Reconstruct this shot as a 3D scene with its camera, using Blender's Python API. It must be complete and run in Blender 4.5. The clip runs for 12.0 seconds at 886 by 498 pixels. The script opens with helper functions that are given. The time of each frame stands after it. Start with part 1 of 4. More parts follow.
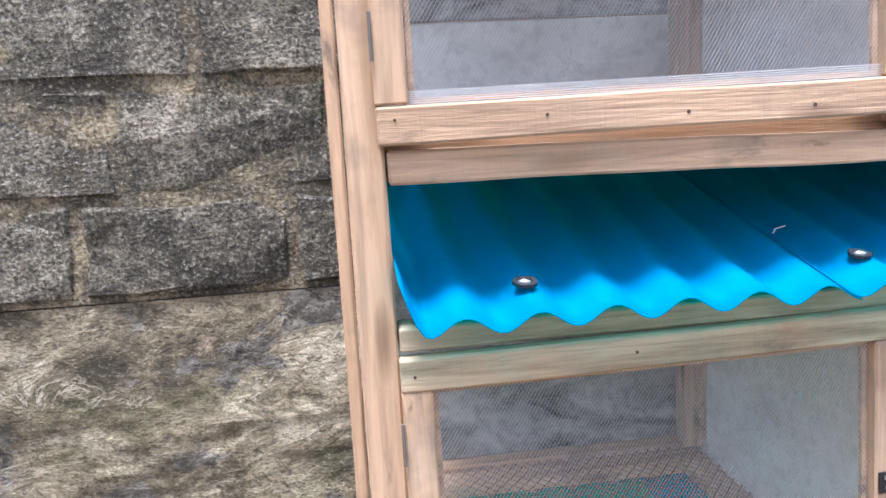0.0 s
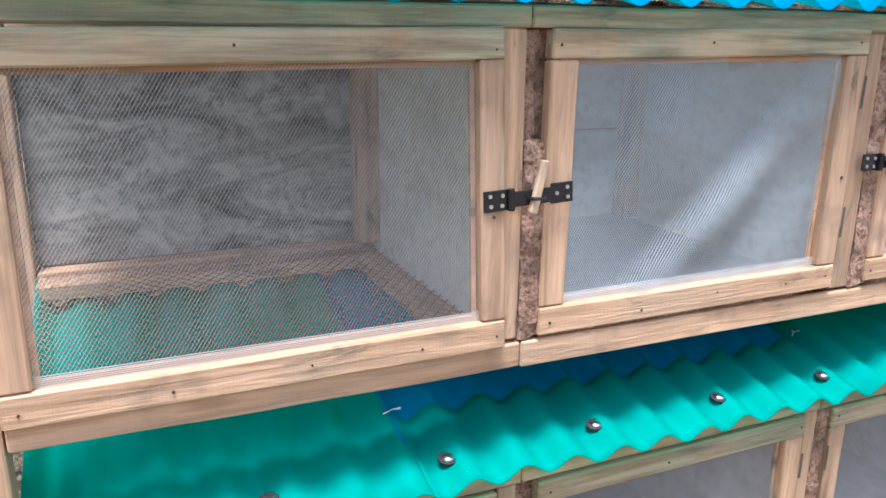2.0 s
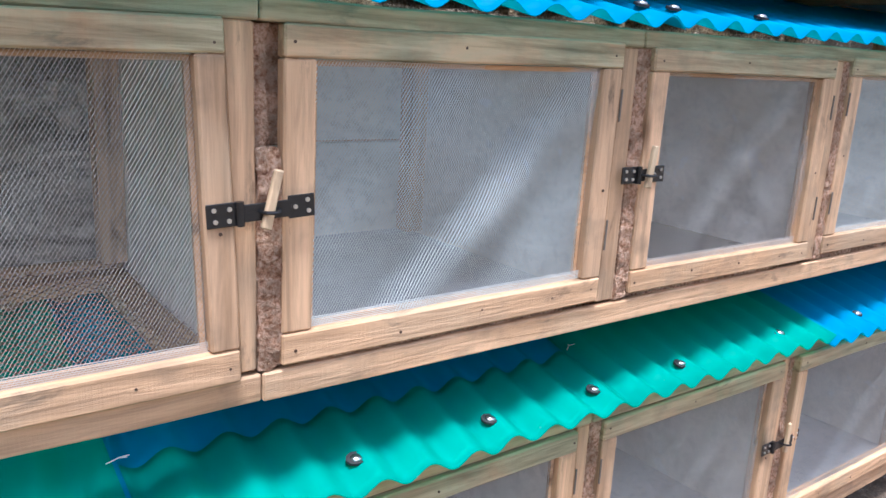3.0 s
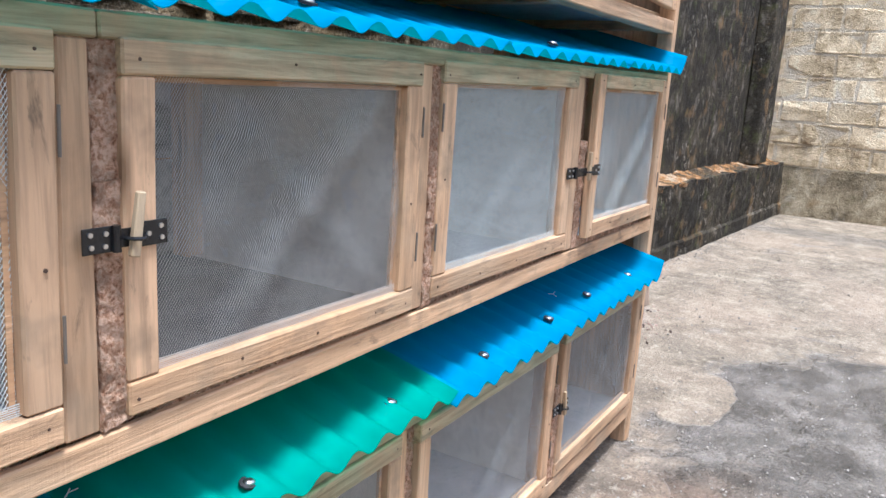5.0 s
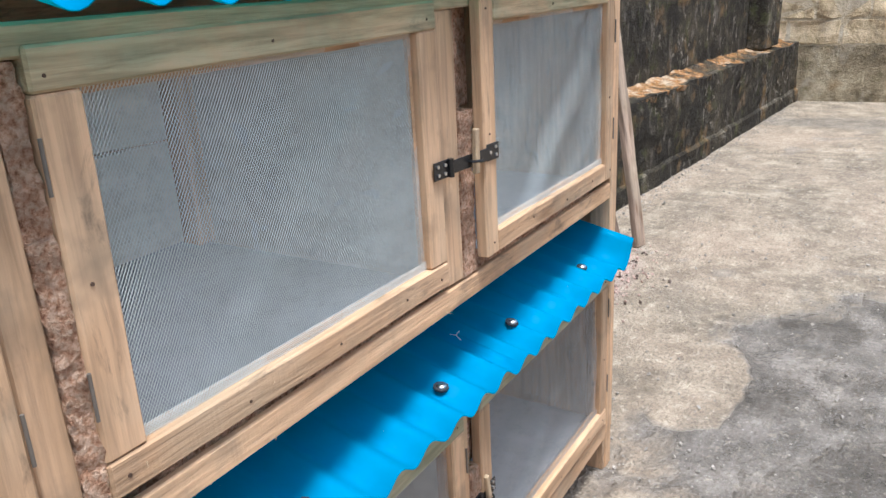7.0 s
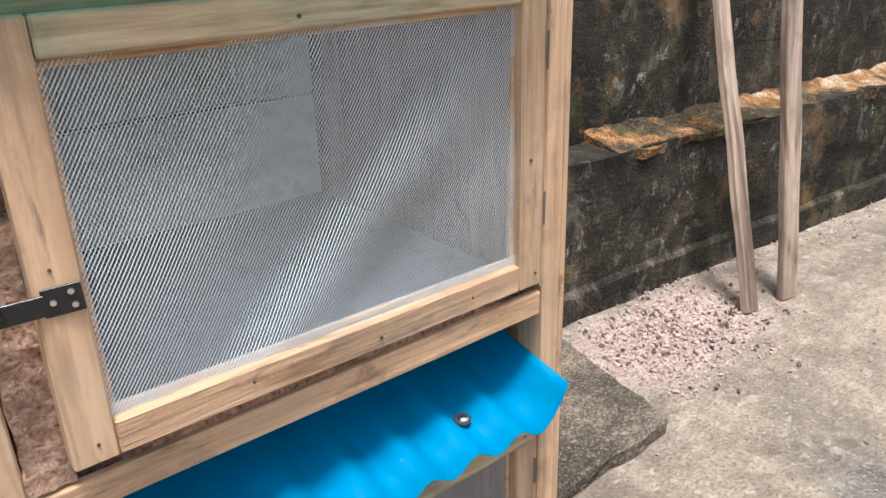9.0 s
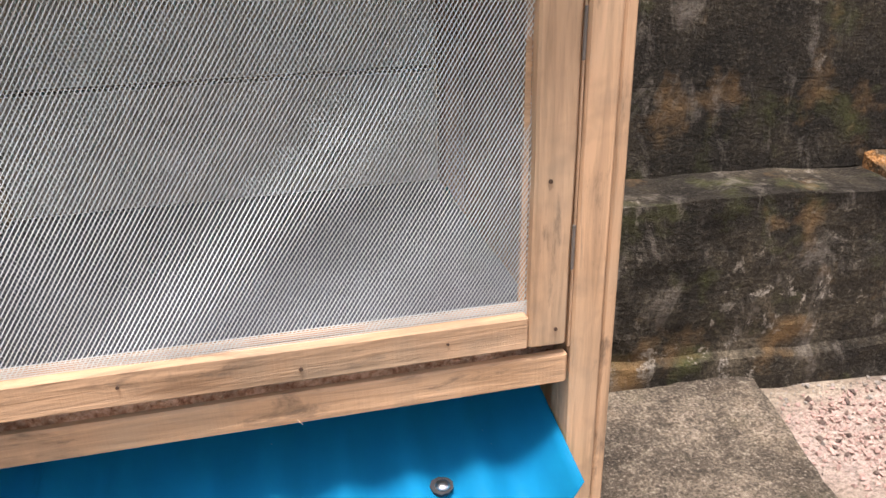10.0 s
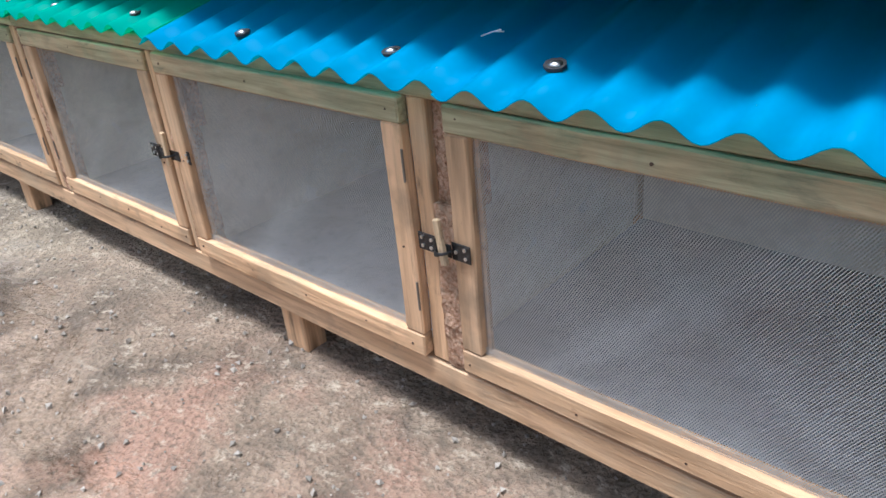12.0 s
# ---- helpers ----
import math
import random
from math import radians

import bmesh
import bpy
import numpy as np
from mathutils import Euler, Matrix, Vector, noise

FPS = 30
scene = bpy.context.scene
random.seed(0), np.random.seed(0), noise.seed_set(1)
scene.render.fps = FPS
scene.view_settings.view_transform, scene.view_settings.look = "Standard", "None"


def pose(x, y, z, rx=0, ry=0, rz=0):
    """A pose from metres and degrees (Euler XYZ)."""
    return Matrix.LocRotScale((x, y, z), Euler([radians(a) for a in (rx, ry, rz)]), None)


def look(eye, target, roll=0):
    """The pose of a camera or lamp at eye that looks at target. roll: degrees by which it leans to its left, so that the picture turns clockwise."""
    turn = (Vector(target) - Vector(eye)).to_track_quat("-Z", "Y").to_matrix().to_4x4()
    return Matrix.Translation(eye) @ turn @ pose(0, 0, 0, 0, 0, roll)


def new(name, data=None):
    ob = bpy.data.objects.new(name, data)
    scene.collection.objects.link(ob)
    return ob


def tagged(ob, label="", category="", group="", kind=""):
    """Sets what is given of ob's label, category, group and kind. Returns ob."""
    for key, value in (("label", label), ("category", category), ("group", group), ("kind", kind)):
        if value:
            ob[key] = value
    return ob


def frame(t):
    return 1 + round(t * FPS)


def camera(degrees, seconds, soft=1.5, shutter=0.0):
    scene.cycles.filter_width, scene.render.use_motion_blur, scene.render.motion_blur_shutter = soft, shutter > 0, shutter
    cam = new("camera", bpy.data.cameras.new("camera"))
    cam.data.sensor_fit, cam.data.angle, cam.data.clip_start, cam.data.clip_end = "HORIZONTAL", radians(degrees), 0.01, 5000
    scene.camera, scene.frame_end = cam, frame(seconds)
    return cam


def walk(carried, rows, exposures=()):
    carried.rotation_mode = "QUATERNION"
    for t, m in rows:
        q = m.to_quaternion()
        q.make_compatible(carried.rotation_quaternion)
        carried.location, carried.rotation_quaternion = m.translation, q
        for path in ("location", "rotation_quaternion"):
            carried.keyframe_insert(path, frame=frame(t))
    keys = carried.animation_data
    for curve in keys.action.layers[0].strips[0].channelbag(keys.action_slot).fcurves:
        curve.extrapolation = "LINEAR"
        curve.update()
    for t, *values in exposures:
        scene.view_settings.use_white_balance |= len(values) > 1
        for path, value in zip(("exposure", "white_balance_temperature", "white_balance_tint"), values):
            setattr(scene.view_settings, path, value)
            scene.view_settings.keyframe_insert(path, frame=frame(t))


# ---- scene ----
cam = camera(59.6, 12.0)
PATH = [
    (0, (-0.042, -0.773, 1.378), (0.193, 1.188, 1.062), -3.2),
    (0.5, (-0.037, -0.806, 1.282), (0.348, 1.112, 0.863), -2.9),
    (1, (-0.019, -0.842, 1.207), (0.426, 1.049, 0.731), -1.2),
    (1.5, (0.047, -0.839, 1.157), (0.63, 1.001, 0.635), -0.2),
    (2, (0.121, -0.827, 1.138), (0.9, 0.939, 0.614), 0.7),
    (2.5, (0.195, -0.814, 1.123), (1.166, 0.858, 0.611), 1.8),
    (3, (0.261, -0.797, 1.122), (1.419, 0.763, 0.647), 3.0),
    (3.5, (0.327, -0.79, 1.124), (1.657, 0.648, 0.718), 3.8),
    (3.7, (0.359, -0.787, 1.124), (1.748, 0.599, 0.735), 3.7),
    (5.3, (0.833, -0.639, 1.135), (2.54, 0.295, 0.673), 3.2),
    (5.5, (0.893, -0.622, 1.137), (2.607, 0.28, 0.642), 2.9),
    (6, (1.1, -0.565, 1.154), (2.807, 0.301, 0.575), 0.8),
    (6.5, (1.28, -0.555, 1.174), (2.952, 0.355, 0.56), -1.6),
    (6.7, (1.362, -0.562, 1.182), (3.006, 0.394, 0.563), -2.6),
    (8.3, (2.087, -0.609, 1.232), (3.494, 0.596, 0.477), -2.4),
    (8.5, (2.169, -0.613, 1.229), (3.533, 0.635, 0.468), -2.7),
    (9, (2.415, -0.676, 1.226), (3.567, 0.767, 0.458), -1.8),
    (9.5, (2.639, -0.686, 1.209), (3.511, 0.932, 0.422), -0.5),
    (10, (2.839, -0.656, 1.183), (3.261, 1.129, 0.386), -1.2),
    (10.5, (3.019, -0.679, 1.14), (2.801, 1.125, 0.304), -1.3),
    (11, (3.131, -0.732, 1.073), (2.391, 0.89, 0.169), -2.7),
    (11.5, (3.145, -0.722, 0.975), (2.147, 0.75, 0.059), -4.1),
    (12, (3.121, -0.668, 0.821), (1.882, 0.604, -0.098), -5.5),
]
walk(cam, [(t, look(eye, target, roll)) for t, eye, target, roll in PATH], [(0.0, 1.63, 5300, 15), (1.5, 1.48, 5550, 16), (3.5, 1.36, 5600, 15), (6.5, 1.22, 5750, 10), (8.5, 1.13, 6050, 12), (9.6, 1.32, 6150, 15), (10.5, 1.3, 7300, 23), (11.2, 1.05, 6700, 17), (12.0, 1.1, 5750, 10)])

# ---- world and light ----
world = bpy.data.worlds.new("overcast_sky")
scene.world = world
world.use_nodes = True
wn, wl = world.node_tree.nodes, world.node_tree.links
wn.clear()
sky = wn.new("ShaderNodeTexSky")
sky.sky_type = "NISHITA"
sky.sun_disc = False
sky.sun_elevation, sky.sun_rotation = radians(74), radians(206)
sky.air_density, sky.dust_density, sky.ozone_density = 1.0, 2.0, 1.0
w_bg, w_out = wn.new("ShaderNodeBackground"), wn.new("ShaderNodeOutputWorld")
w_bg.inputs["Strength"].default_value = 0.13
# a thin even cloud takes most of the blue out of the sky
haze = wn.new("ShaderNodeHueSaturation")
haze.inputs["Saturation"].default_value = 0.5
wl.new(sky.outputs[0], haze.inputs["Color"])
wl.new(haze.outputs[0], w_bg.inputs[0])
wl.new(w_bg.outputs[0], w_out.inputs[0])
sun = new("sun", bpy.data.lights.new("sun", "SUN"))
sun.data.energy, sun.data.angle, sun.data.color = 2.9, radians(15), (1.0, 0.965, 0.91)
sun.matrix_world = look((0.95, -1.12, 6.4), (1.6, 0.0, 0.8))


# ---- materials ----
class Nodes:
    """Short hand for building one node material."""

    def __init__(self, name):
        self.mat = bpy.data.materials.new(name)
        self.mat.use_nodes = True
        self.nt = self.mat.node_tree
        self.nt.nodes.clear()
        self.out = self.add("ShaderNodeOutputMaterial")
        self.bsdf = self.add("ShaderNodeBsdfPrincipled")
        self.link(self.bsdf.outputs[0], self.out.inputs[0])
        self.co = self.add("ShaderNodeTexCoord").outputs["Object"]

    def add(self, kind):
        return self.nt.nodes.new(kind)

    def link(self, a, b):
        self.nt.links.new(a, b)

    def put(self, socket, value):
        if isinstance(value, (int, float)):
            socket.default_value = value
        elif isinstance(value, tuple):
            socket.default_value = (*value, 1.0) if len(value) == 3 and len(socket.default_value) == 4 else value
        else:
            self.link(value, socket)

    def scaled(self, scale, shift=None):
        m = self.add("ShaderNodeMapping")
        m.inputs["Scale"].default_value = scale
        self.link(self.co, m.inputs["Vector"])
        if shift is not None:
            self.link(shift, m.inputs["Location"])
        return m.outputs[0]

    def noise(self, vec, scale, detail=4.0, rough=0.55, distort=0.0):
        n = self.add("ShaderNodeTexNoise")
        self.link(vec, n.inputs["Vector"])
        n.inputs["Scale"].default_value, n.inputs["Detail"].default_value = scale, detail
        n.inputs["Roughness"].default_value, n.inputs["Distortion"].default_value = rough, distort
        return n.outputs["Fac"]

    def voronoi(self, vec, scale, feature="F1"):
        n = self.add("ShaderNodeTexVoronoi")
        n.feature = feature
        self.link(vec, n.inputs["Vector"])
        n.inputs["Scale"].default_value = scale
        return n.outputs["Distance"]

    def ramp(self, fac, stops):
        r = self.add("ShaderNodeValToRGB")
        el = r.color_ramp.elements
        while len(el) < len(stops):
            el.new(0.5)
        for e, (p, c) in zip(el, stops):
            e.position = p
            e.color = (c, c, c, 1) if isinstance(c, (int, float)) else (*c, 1)
        self.link(fac, r.inputs[0])
        return r.outputs[0]

    def mix(self, fac, a, b, mode="MIX"):
        m = self.add("ShaderNodeMix")
        m.data_type, m.blend_type = "RGBA", mode
        self.put(m.inputs[0], fac)
        self.put(m.inputs[6], a)
        self.put(m.inputs[7], b)
        return m.outputs[2]

    def math(self, op, a, b=0.0):
        m = self.add("ShaderNodeMath")
        m.operation = op
        self.put(m.inputs[0], a)
        self.put(m.inputs[1], b)
        return m.outputs[0]

    def bump(self, height, strength, distance=0.01):
        b = self.add("ShaderNodeBump")
        b.inputs["Strength"].default_value, b.inputs["Distance"].default_value = strength, distance
        self.link(height, b.inputs["Height"])
        self.link(b.outputs[0], self.bsdf.inputs["Normal"])

    def finish(self, color, rough=0.8, metal=0.0, spec=0.5):
        self.put(self.bsdf.inputs["Base Color"], color)
        self.put(self.bsdf.inputs["Roughness"], rough)
        self.put(self.bsdf.inputs["Metallic"], metal)
        self.bsdf.inputs["Specular IOR Level"].default_value = spec
        return self.mat

    def seed(self):
        """A shift that differs from object to object."""
        info = self.add("ShaderNodeObjectInfo")
        mul = self.add("ShaderNodeVectorMath")
        mul.operation = "SCALE"
        mul.inputs[0].default_value = (7.3, 3.1, 11.7)
        self.link(info.outputs["Random"], mul.inputs["Scale"])
        return mul.outputs[0], info.outputs["Random"]


def wood(name, along, light, dark, grey=0.0, algae=0.0):
    """Rough-sawn timber with its grain along one axis."""
    n = Nodes(name)
    shift, rnd = n.seed()
    fine = {"x": (5, 90, 90), "y": (90, 5, 90), "z": (90, 90, 5)}[along]
    broad = {"x": (1.6, 14, 14), "y": (14, 1.6, 14), "z": (14, 14, 1.6)}[along]
    saw = {"x": (260, 6, 6), "y": (6, 260, 6), "z": (6, 6, 260)}[along]
    g1 = n.noise(n.scaled(fine, shift), 1.0, 5, 0.65, 0.4)
    g2 = n.noise(n.scaled(broad, shift), 1.0, 3, 0.5, 1.2)
    g3 = n.noise(n.scaled(saw, shift), 1.0, 2, 0.5)
    base = n.ramp(g2, [(0.3, dark), (0.68, light)])
    fibre = n.ramp(g1, [(0.32, 0.5), (0.58, 1.0)])
    col = n.mix(0.7, base, fibre, "MULTIPLY")
    tone = n.ramp(rnd, [(0.0, (0.82, 0.8, 0.78)), (0.5, (0.97, 0.95, 0.92)), (1.0, (1.06, 1.0, 0.93))])
    col = n.mix(1.0, col, tone, "MULTIPLY")
    knots = n.voronoi(n.scaled({"x": (3.5, 15, 15), "y": (15, 3.5, 15), "z": (15, 15, 3.5)}[along], shift), 1.0)
    col = n.mix(n.ramp(knots, [(0.05, 0.85), (0.19, 0.0)]), col, (0.13, 0.07, 0.035))
    stain = n.noise(n.scaled((9, 9, 9), shift), 1.0, 4, 0.6)
    col = n.mix(n.ramp(stain, [(0.54, 0.0), (0.72, 0.6 + grey)]), col, (0.2, 0.15, 0.1))
    smudge = n.noise(n.scaled({"x": (7, 26, 26), "y": (26, 7, 26), "z": (26, 26, 7)}[along], shift), 1.0, 6, 0.7, 0.6)
    col = n.mix(n.ramp(smudge, [(0.585, 0.0), (0.69, 0.7)]), col, (0.11, 0.08, 0.055))
    bloom = n.noise(n.scaled((4, 4, 4), shift), 1.0, 3, 0.55, 0.3)
    col = n.mix(n.ramp(bloom, [(0.5, 0.0), (0.72, 0.4)]), col, (0.4, 0.35, 0.25))
    # green film: algae and sheet-tinted light in one colour
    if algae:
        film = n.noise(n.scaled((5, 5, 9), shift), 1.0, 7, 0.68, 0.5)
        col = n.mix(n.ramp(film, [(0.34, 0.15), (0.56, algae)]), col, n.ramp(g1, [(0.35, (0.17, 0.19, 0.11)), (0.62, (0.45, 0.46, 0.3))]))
    h = n.math("ADD", n.math("MULTIPLY", g1, 0.7), n.math("MULTIPLY", g3, 0.08))
    n.bump(h, 0.8, 0.004)
    return n.finish(col, n.ramp(g1, [(0.0, 0.62), (1.0, 0.9)]), 0.0, 0.3)


LIGHT, DARK = (0.755, 0.507, 0.314), (0.52, 0.33, 0.188)
WOOD_X = wood("sawn_wood_lengthwise", "x", LIGHT, DARK)
# some algae, and the green light under the sheets put into the colour
WOOD_ALGAE_GREENLIT = wood("algae_and_greenlit_wood", "x", LIGHT, DARK, 0.0, 0.65)
WOOD_Y = wood("sawn_wood_deep", "y", LIGHT, DARK)
WOOD_Z = wood("sawn_wood_upright", "z", (0.745, 0.497, 0.31), (0.505, 0.324, 0.188))
WOOD_OLD = wood("weathered_plank", "z", (0.5, 0.385, 0.3), (0.13, 0.092, 0.07), 0.3)
PEG = wood("split_wood_peg", "z", (0.72, 0.55, 0.36), (0.58, 0.42, 0.26))


def bark():
    n = Nodes("rough_bark_edge")
    v = n.scaled((1, 1, 1))
    a = n.noise(v, 160, 5, 0.7)
    b = n.noise(v, 30, 3, 0.6)
    col = n.ramp(a, [(0.32, (0.28, 0.12, 0.065)), (0.43, (0.66, 0.36, 0.22)), (0.58, (0.9, 0.63, 0.45))])
    col = n.mix(n.ramp(b, [(0.4, 0.45), (0.58, 0.0)]), col, (0.12, 0.065, 0.038))
    n.bump(a, 1.0, 0.02)
    return n.finish(col, 0.95, 0, 0.2)


def plastic(name, color, through_color):
    """Thin translucent corrugated roofing plastic, a little dusty."""
    n = Nodes(name)
    v = n.scaled((1, 1, 1))
    dust = n.noise(n.scaled((6, 2.5, 6)), 3.0, 5, 0.65)
    specks = n.voronoi(v, 38)
    deep = tuple(c * 0.8 for c in color)
    col = n.mix(n.ramp(dust, [(0.35, 0.0), (0.75, 1.0)]), color, deep)
    col = n.mix(n.ramp(specks, [(0.03, 0.5), (0.05, 0.0)]), col, (0.5, 0.6, 0.6))
    rough = n.ramp(dust, [(0.3, 0.42), (0.7, 0.6)])
    n.bump(n.noise(v, 60, 3), 0.06, 0.004)
    n.finish(col, rough, 0, 0.09)
    tr = n.add("ShaderNodeBsdfTranslucent")
    tr.inputs["Color"].default_value = (*through_color, 1.0)
    mx = n.add("ShaderNodeMixShader")
    mx.inputs[0].default_value = 0.45
    n.link(n.bsdf.outputs[0], mx.inputs[1])
    n.link(tr.outputs[0], mx.inputs[2])
    clear = n.add("ShaderNodeBsdfTransparent")
    clear.inputs["Color"].default_value = (*(0.06 + 0.9 * c for c in through_color), 1.0)
    both = n.add("ShaderNodeMixShader")
    both.inputs[0].default_value = 0.28
    n.link(mx.outputs[0], both.inputs[1])
    n.link(clear.outputs[0], both.inputs[2])
    n.link(both.outputs[0], n.out.inputs[0])
    return n.mat


def plain(name, color, rough, metal=0.0, vary=0.15, scale=60, bump=0.1):
    n = Nodes(name)
    f = n.noise(n.scaled((1, 1, 1)), scale, 4, 0.6)
    col = n.mix(n.ramp(f, [(0.35, 0.0), (0.7, 1.0)]), color, tuple(c * (1 - vary) for c in color))
    n.bump(f, bump, 0.003)
    return n.finish(col, rough, metal)


def board(name, light, dark, splash=0.0):
    """Weathered cage panel with a limewash and scuffs."""
    n = Nodes(name)
    v = n.scaled((1, 1, 1))
    a = n.noise(n.scaled((3, 3, 7)), 1.5, 6, 0.66, 0.9)
    b = n.noise(v, 45, 4, 0.65)
    col = n.ramp(a, [(0.32, dark), (0.6, light)])
    col = n.mix(n.ramp(b, [(0.38, 0.3), (0.5, 0.0)]), col, tuple(c * 0.6 for c in dark))
    spl = n.noise(n.scaled((9, 16, 22)), 1.0, 2, 0.4, 0.5)
    col = n.mix(n.ramp(spl, [(0.67, 0.0), (0.69, splash)]), col, (0.8, 0.8, 0.78))
    n.bump(b, 0.25, 0.004)
    return n.finish(col, 0.85, 0, 0.25)


def blockwork(name, stops, moss, rust, mottle=26.0, wash=0.0, dirt=1.0, spark=0.8, runs_at=(6, 6, 2.0), lime=(0.66, 0.6, 0.5), flakes=0.0):
    """Old hollow-block masonry: mould, moss and run-off stains."""
    n = Nodes(name)
    shift, rnd = n.seed()
    v = n.scaled((1, 1, 1))
    big = n.noise(v, 2.2, 6, 0.62, 0.3)
    mid = n.noise(v, 9, 6, 0.68)
    grit = n.noise(v, mottle * 5, 3, 0.7)
    pits = n.voronoi(n.scaled((1, 1, 1.5)), mottle * 3.1)
    coarse = n.noise(n.scaled((1, 1, 1.7)), 31, 5, 0.75, 0.3)
    streak = n.noise(n.scaled((14, 14, 1.3)), 1.0, 4, 0.6)
    mould = n.math("ADD", n.math("MULTIPLY", big, 0.55), n.math("MULTIPLY", mid, 0.45))
    col = n.ramp(mould, stops)
    col = n.mix(n.ramp(grit, [(0.36, 0.8 * dirt), (0.56, 0.0)]), col, tuple(c * 0.3 for c in stops[0][1]))
    col = n.mix(n.ramp(grit, [(0.57, 0.0), (0.66, spark)]), col, (0.56, 0.5, 0.39))
    col = n.mix(n.ramp(pits, [(0.1, 0.6 * dirt), (0.25, 0.0)]), col, (0.035, 0.03, 0.022))
    col = n.mix(n.ramp(coarse, [(0.36, 0.75 * dirt), (0.5, 0.0)]), col, (0.05, 0.044, 0.034))
    col = n.mix(n.ramp(coarse, [(0.58, 0.0), (0.7, 0.65 * spark)]), col, (0.6, 0.53, 0.4))
    col = n.mix(n.ramp(streak, [(0.55, 0.0), (0.75, 0.55 * dirt)]), col, (0.06, 0.052, 0.04))
    col = n.mix(n.ramp(n.noise(v, 5.3, 5, 0.65), [(0.55, 0.0), (0.72, moss)]), col, (0.11, 0.12, 0.035))
    col = n.mix(n.ramp(n.noise(v, 3.7, 5, 0.6), [(0.57, 0.0), (0.72, rust)]), col, (0.4, 0.24, 0.1))
    if wash:
        runs = n.noise(n.scaled(runs_at), 1.0, 7, 0.72, 0.5)
        col = n.mix(n.ramp(runs, [(0.54, 0.0), (0.68, wash)]), col, lime)
    if flakes:
        chips = n.noise(n.scaled((1, 1, 0.8)), 17, 9, 0.74, 0.3)
        where = n.ramp(n.noise(v, 2.3, 4, 0.6), [(0.47, 0.0), (0.62, flakes)])
        chips = n.math("MULTIPLY", n.ramp(chips, [(0.56, 0.0), (0.6, 1.0)]), where)
        col = n.mix(chips, col, n.mix(n.ramp(grit, [(0.4, 0.0), (0.6, 1.0)]), (0.24, 0.21, 0.165), (0.52, 0.465, 0.38)))
    tone = n.ramp(rnd, [(0.0, 0.86), (1.0, 1.08)])
    col = n.mix(1.0, col, tone, "MULTIPLY")
    h = n.math("ADD", n.math("MULTIPLY", mid, 0.8), n.math("ADD", n.math("MULTIPLY", grit, 0.4), n.math("MULTIPLY", coarse, 0.8)))
    n.bump(h, 1.0, 0.03)
    return n.finish(col, 0.93, 0, 0.25)


BARK = bark()
BLUE = plastic("blue_roofing_plastic", (0.0, 0.38, 0.78), (0.01, 0.58, 0.56))
GREEN = plastic("green_roofing_plastic", (0.0, 0.47, 0.43), (0.06, 0.74, 0.46))
RUBBER = plain("black_rubber", (0.02, 0.02, 0.022), 0.6)
STEEL = plain("galvanised_steel", (0.75, 0.75, 0.74), 0.28, 1.0)
HINGE = plain("dull_steel_hinge", (0.17, 0.145, 0.12), 0.55, 0.2)
BLACK = plain("black_enamelled_steel", (0.012, 0.012, 0.013), 0.26, 0.0)
NAIL = plain("rusty_nail_head", (0.1, 0.06, 0.04), 0.7, 0.3)
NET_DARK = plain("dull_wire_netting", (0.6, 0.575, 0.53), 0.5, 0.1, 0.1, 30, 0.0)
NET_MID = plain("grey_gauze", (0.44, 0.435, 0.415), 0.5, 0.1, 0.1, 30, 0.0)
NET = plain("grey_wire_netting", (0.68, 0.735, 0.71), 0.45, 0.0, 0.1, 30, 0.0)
FLOOR_WIRE = plain("coated_floor_wire", (0.26, 0.14, 0.105), 0.6, 0.0)
TIE = plain("white_tie_thread", (0.85, 0.85, 0.82), 0.6)
PANEL = board("limewashed_panel", (0.9, 0.86, 0.77), (0.7, 0.65, 0.55), 0.8)
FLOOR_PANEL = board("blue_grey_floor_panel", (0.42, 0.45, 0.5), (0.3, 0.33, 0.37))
# darker than FLOOR_PANEL, for the third middle cell only
FLOOR_DARK = board("dark_grey_floor_panel", (0.19, 0.19, 0.19), (0.1, 0.1, 0.1))
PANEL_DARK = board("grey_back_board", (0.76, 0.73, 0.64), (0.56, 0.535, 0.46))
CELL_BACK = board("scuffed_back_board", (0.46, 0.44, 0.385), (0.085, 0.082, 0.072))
MOULD = [(0.36, (0.066, 0.056, 0.041)), (0.46, (0.175, 0.146, 0.104)), (0.54, (0.335, 0.278, 0.195)), (0.65, (0.62, 0.515, 0.365))]
PALE = [(0.38, (0.32, 0.235, 0.14)), (0.46, (0.64, 0.5, 0.31)), (0.53, (0.86, 0.7, 0.47)), (0.61, (0.93, 0.82, 0.6))]
WET = [(0.36, (0.012, 0.01, 0.007)), (0.47, (0.03, 0.025, 0.017)), (0.57, (0.075, 0.061, 0.039)), (0.68, (0.23, 0.19, 0.13))]
BLOCK_OLD = blockwork("mouldy_block", MOULD, 0.25, 0.25)
BLOCK_WET = blockwork("wet_mossy_block", WET, 0.6, 0.6, 22, 0.5, 0.7, 0.1, (9, 9, 5), (0.33, 0.29, 0.24), 0.9)
BLOCK_PALE = blockwork("pale_block", PALE, 0.1, 0.3, 16, 0.3, 0.12, 0.0)
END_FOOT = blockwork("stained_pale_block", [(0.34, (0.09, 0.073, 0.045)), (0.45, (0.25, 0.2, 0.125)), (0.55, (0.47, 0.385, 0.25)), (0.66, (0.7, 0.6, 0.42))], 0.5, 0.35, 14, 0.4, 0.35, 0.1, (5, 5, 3))
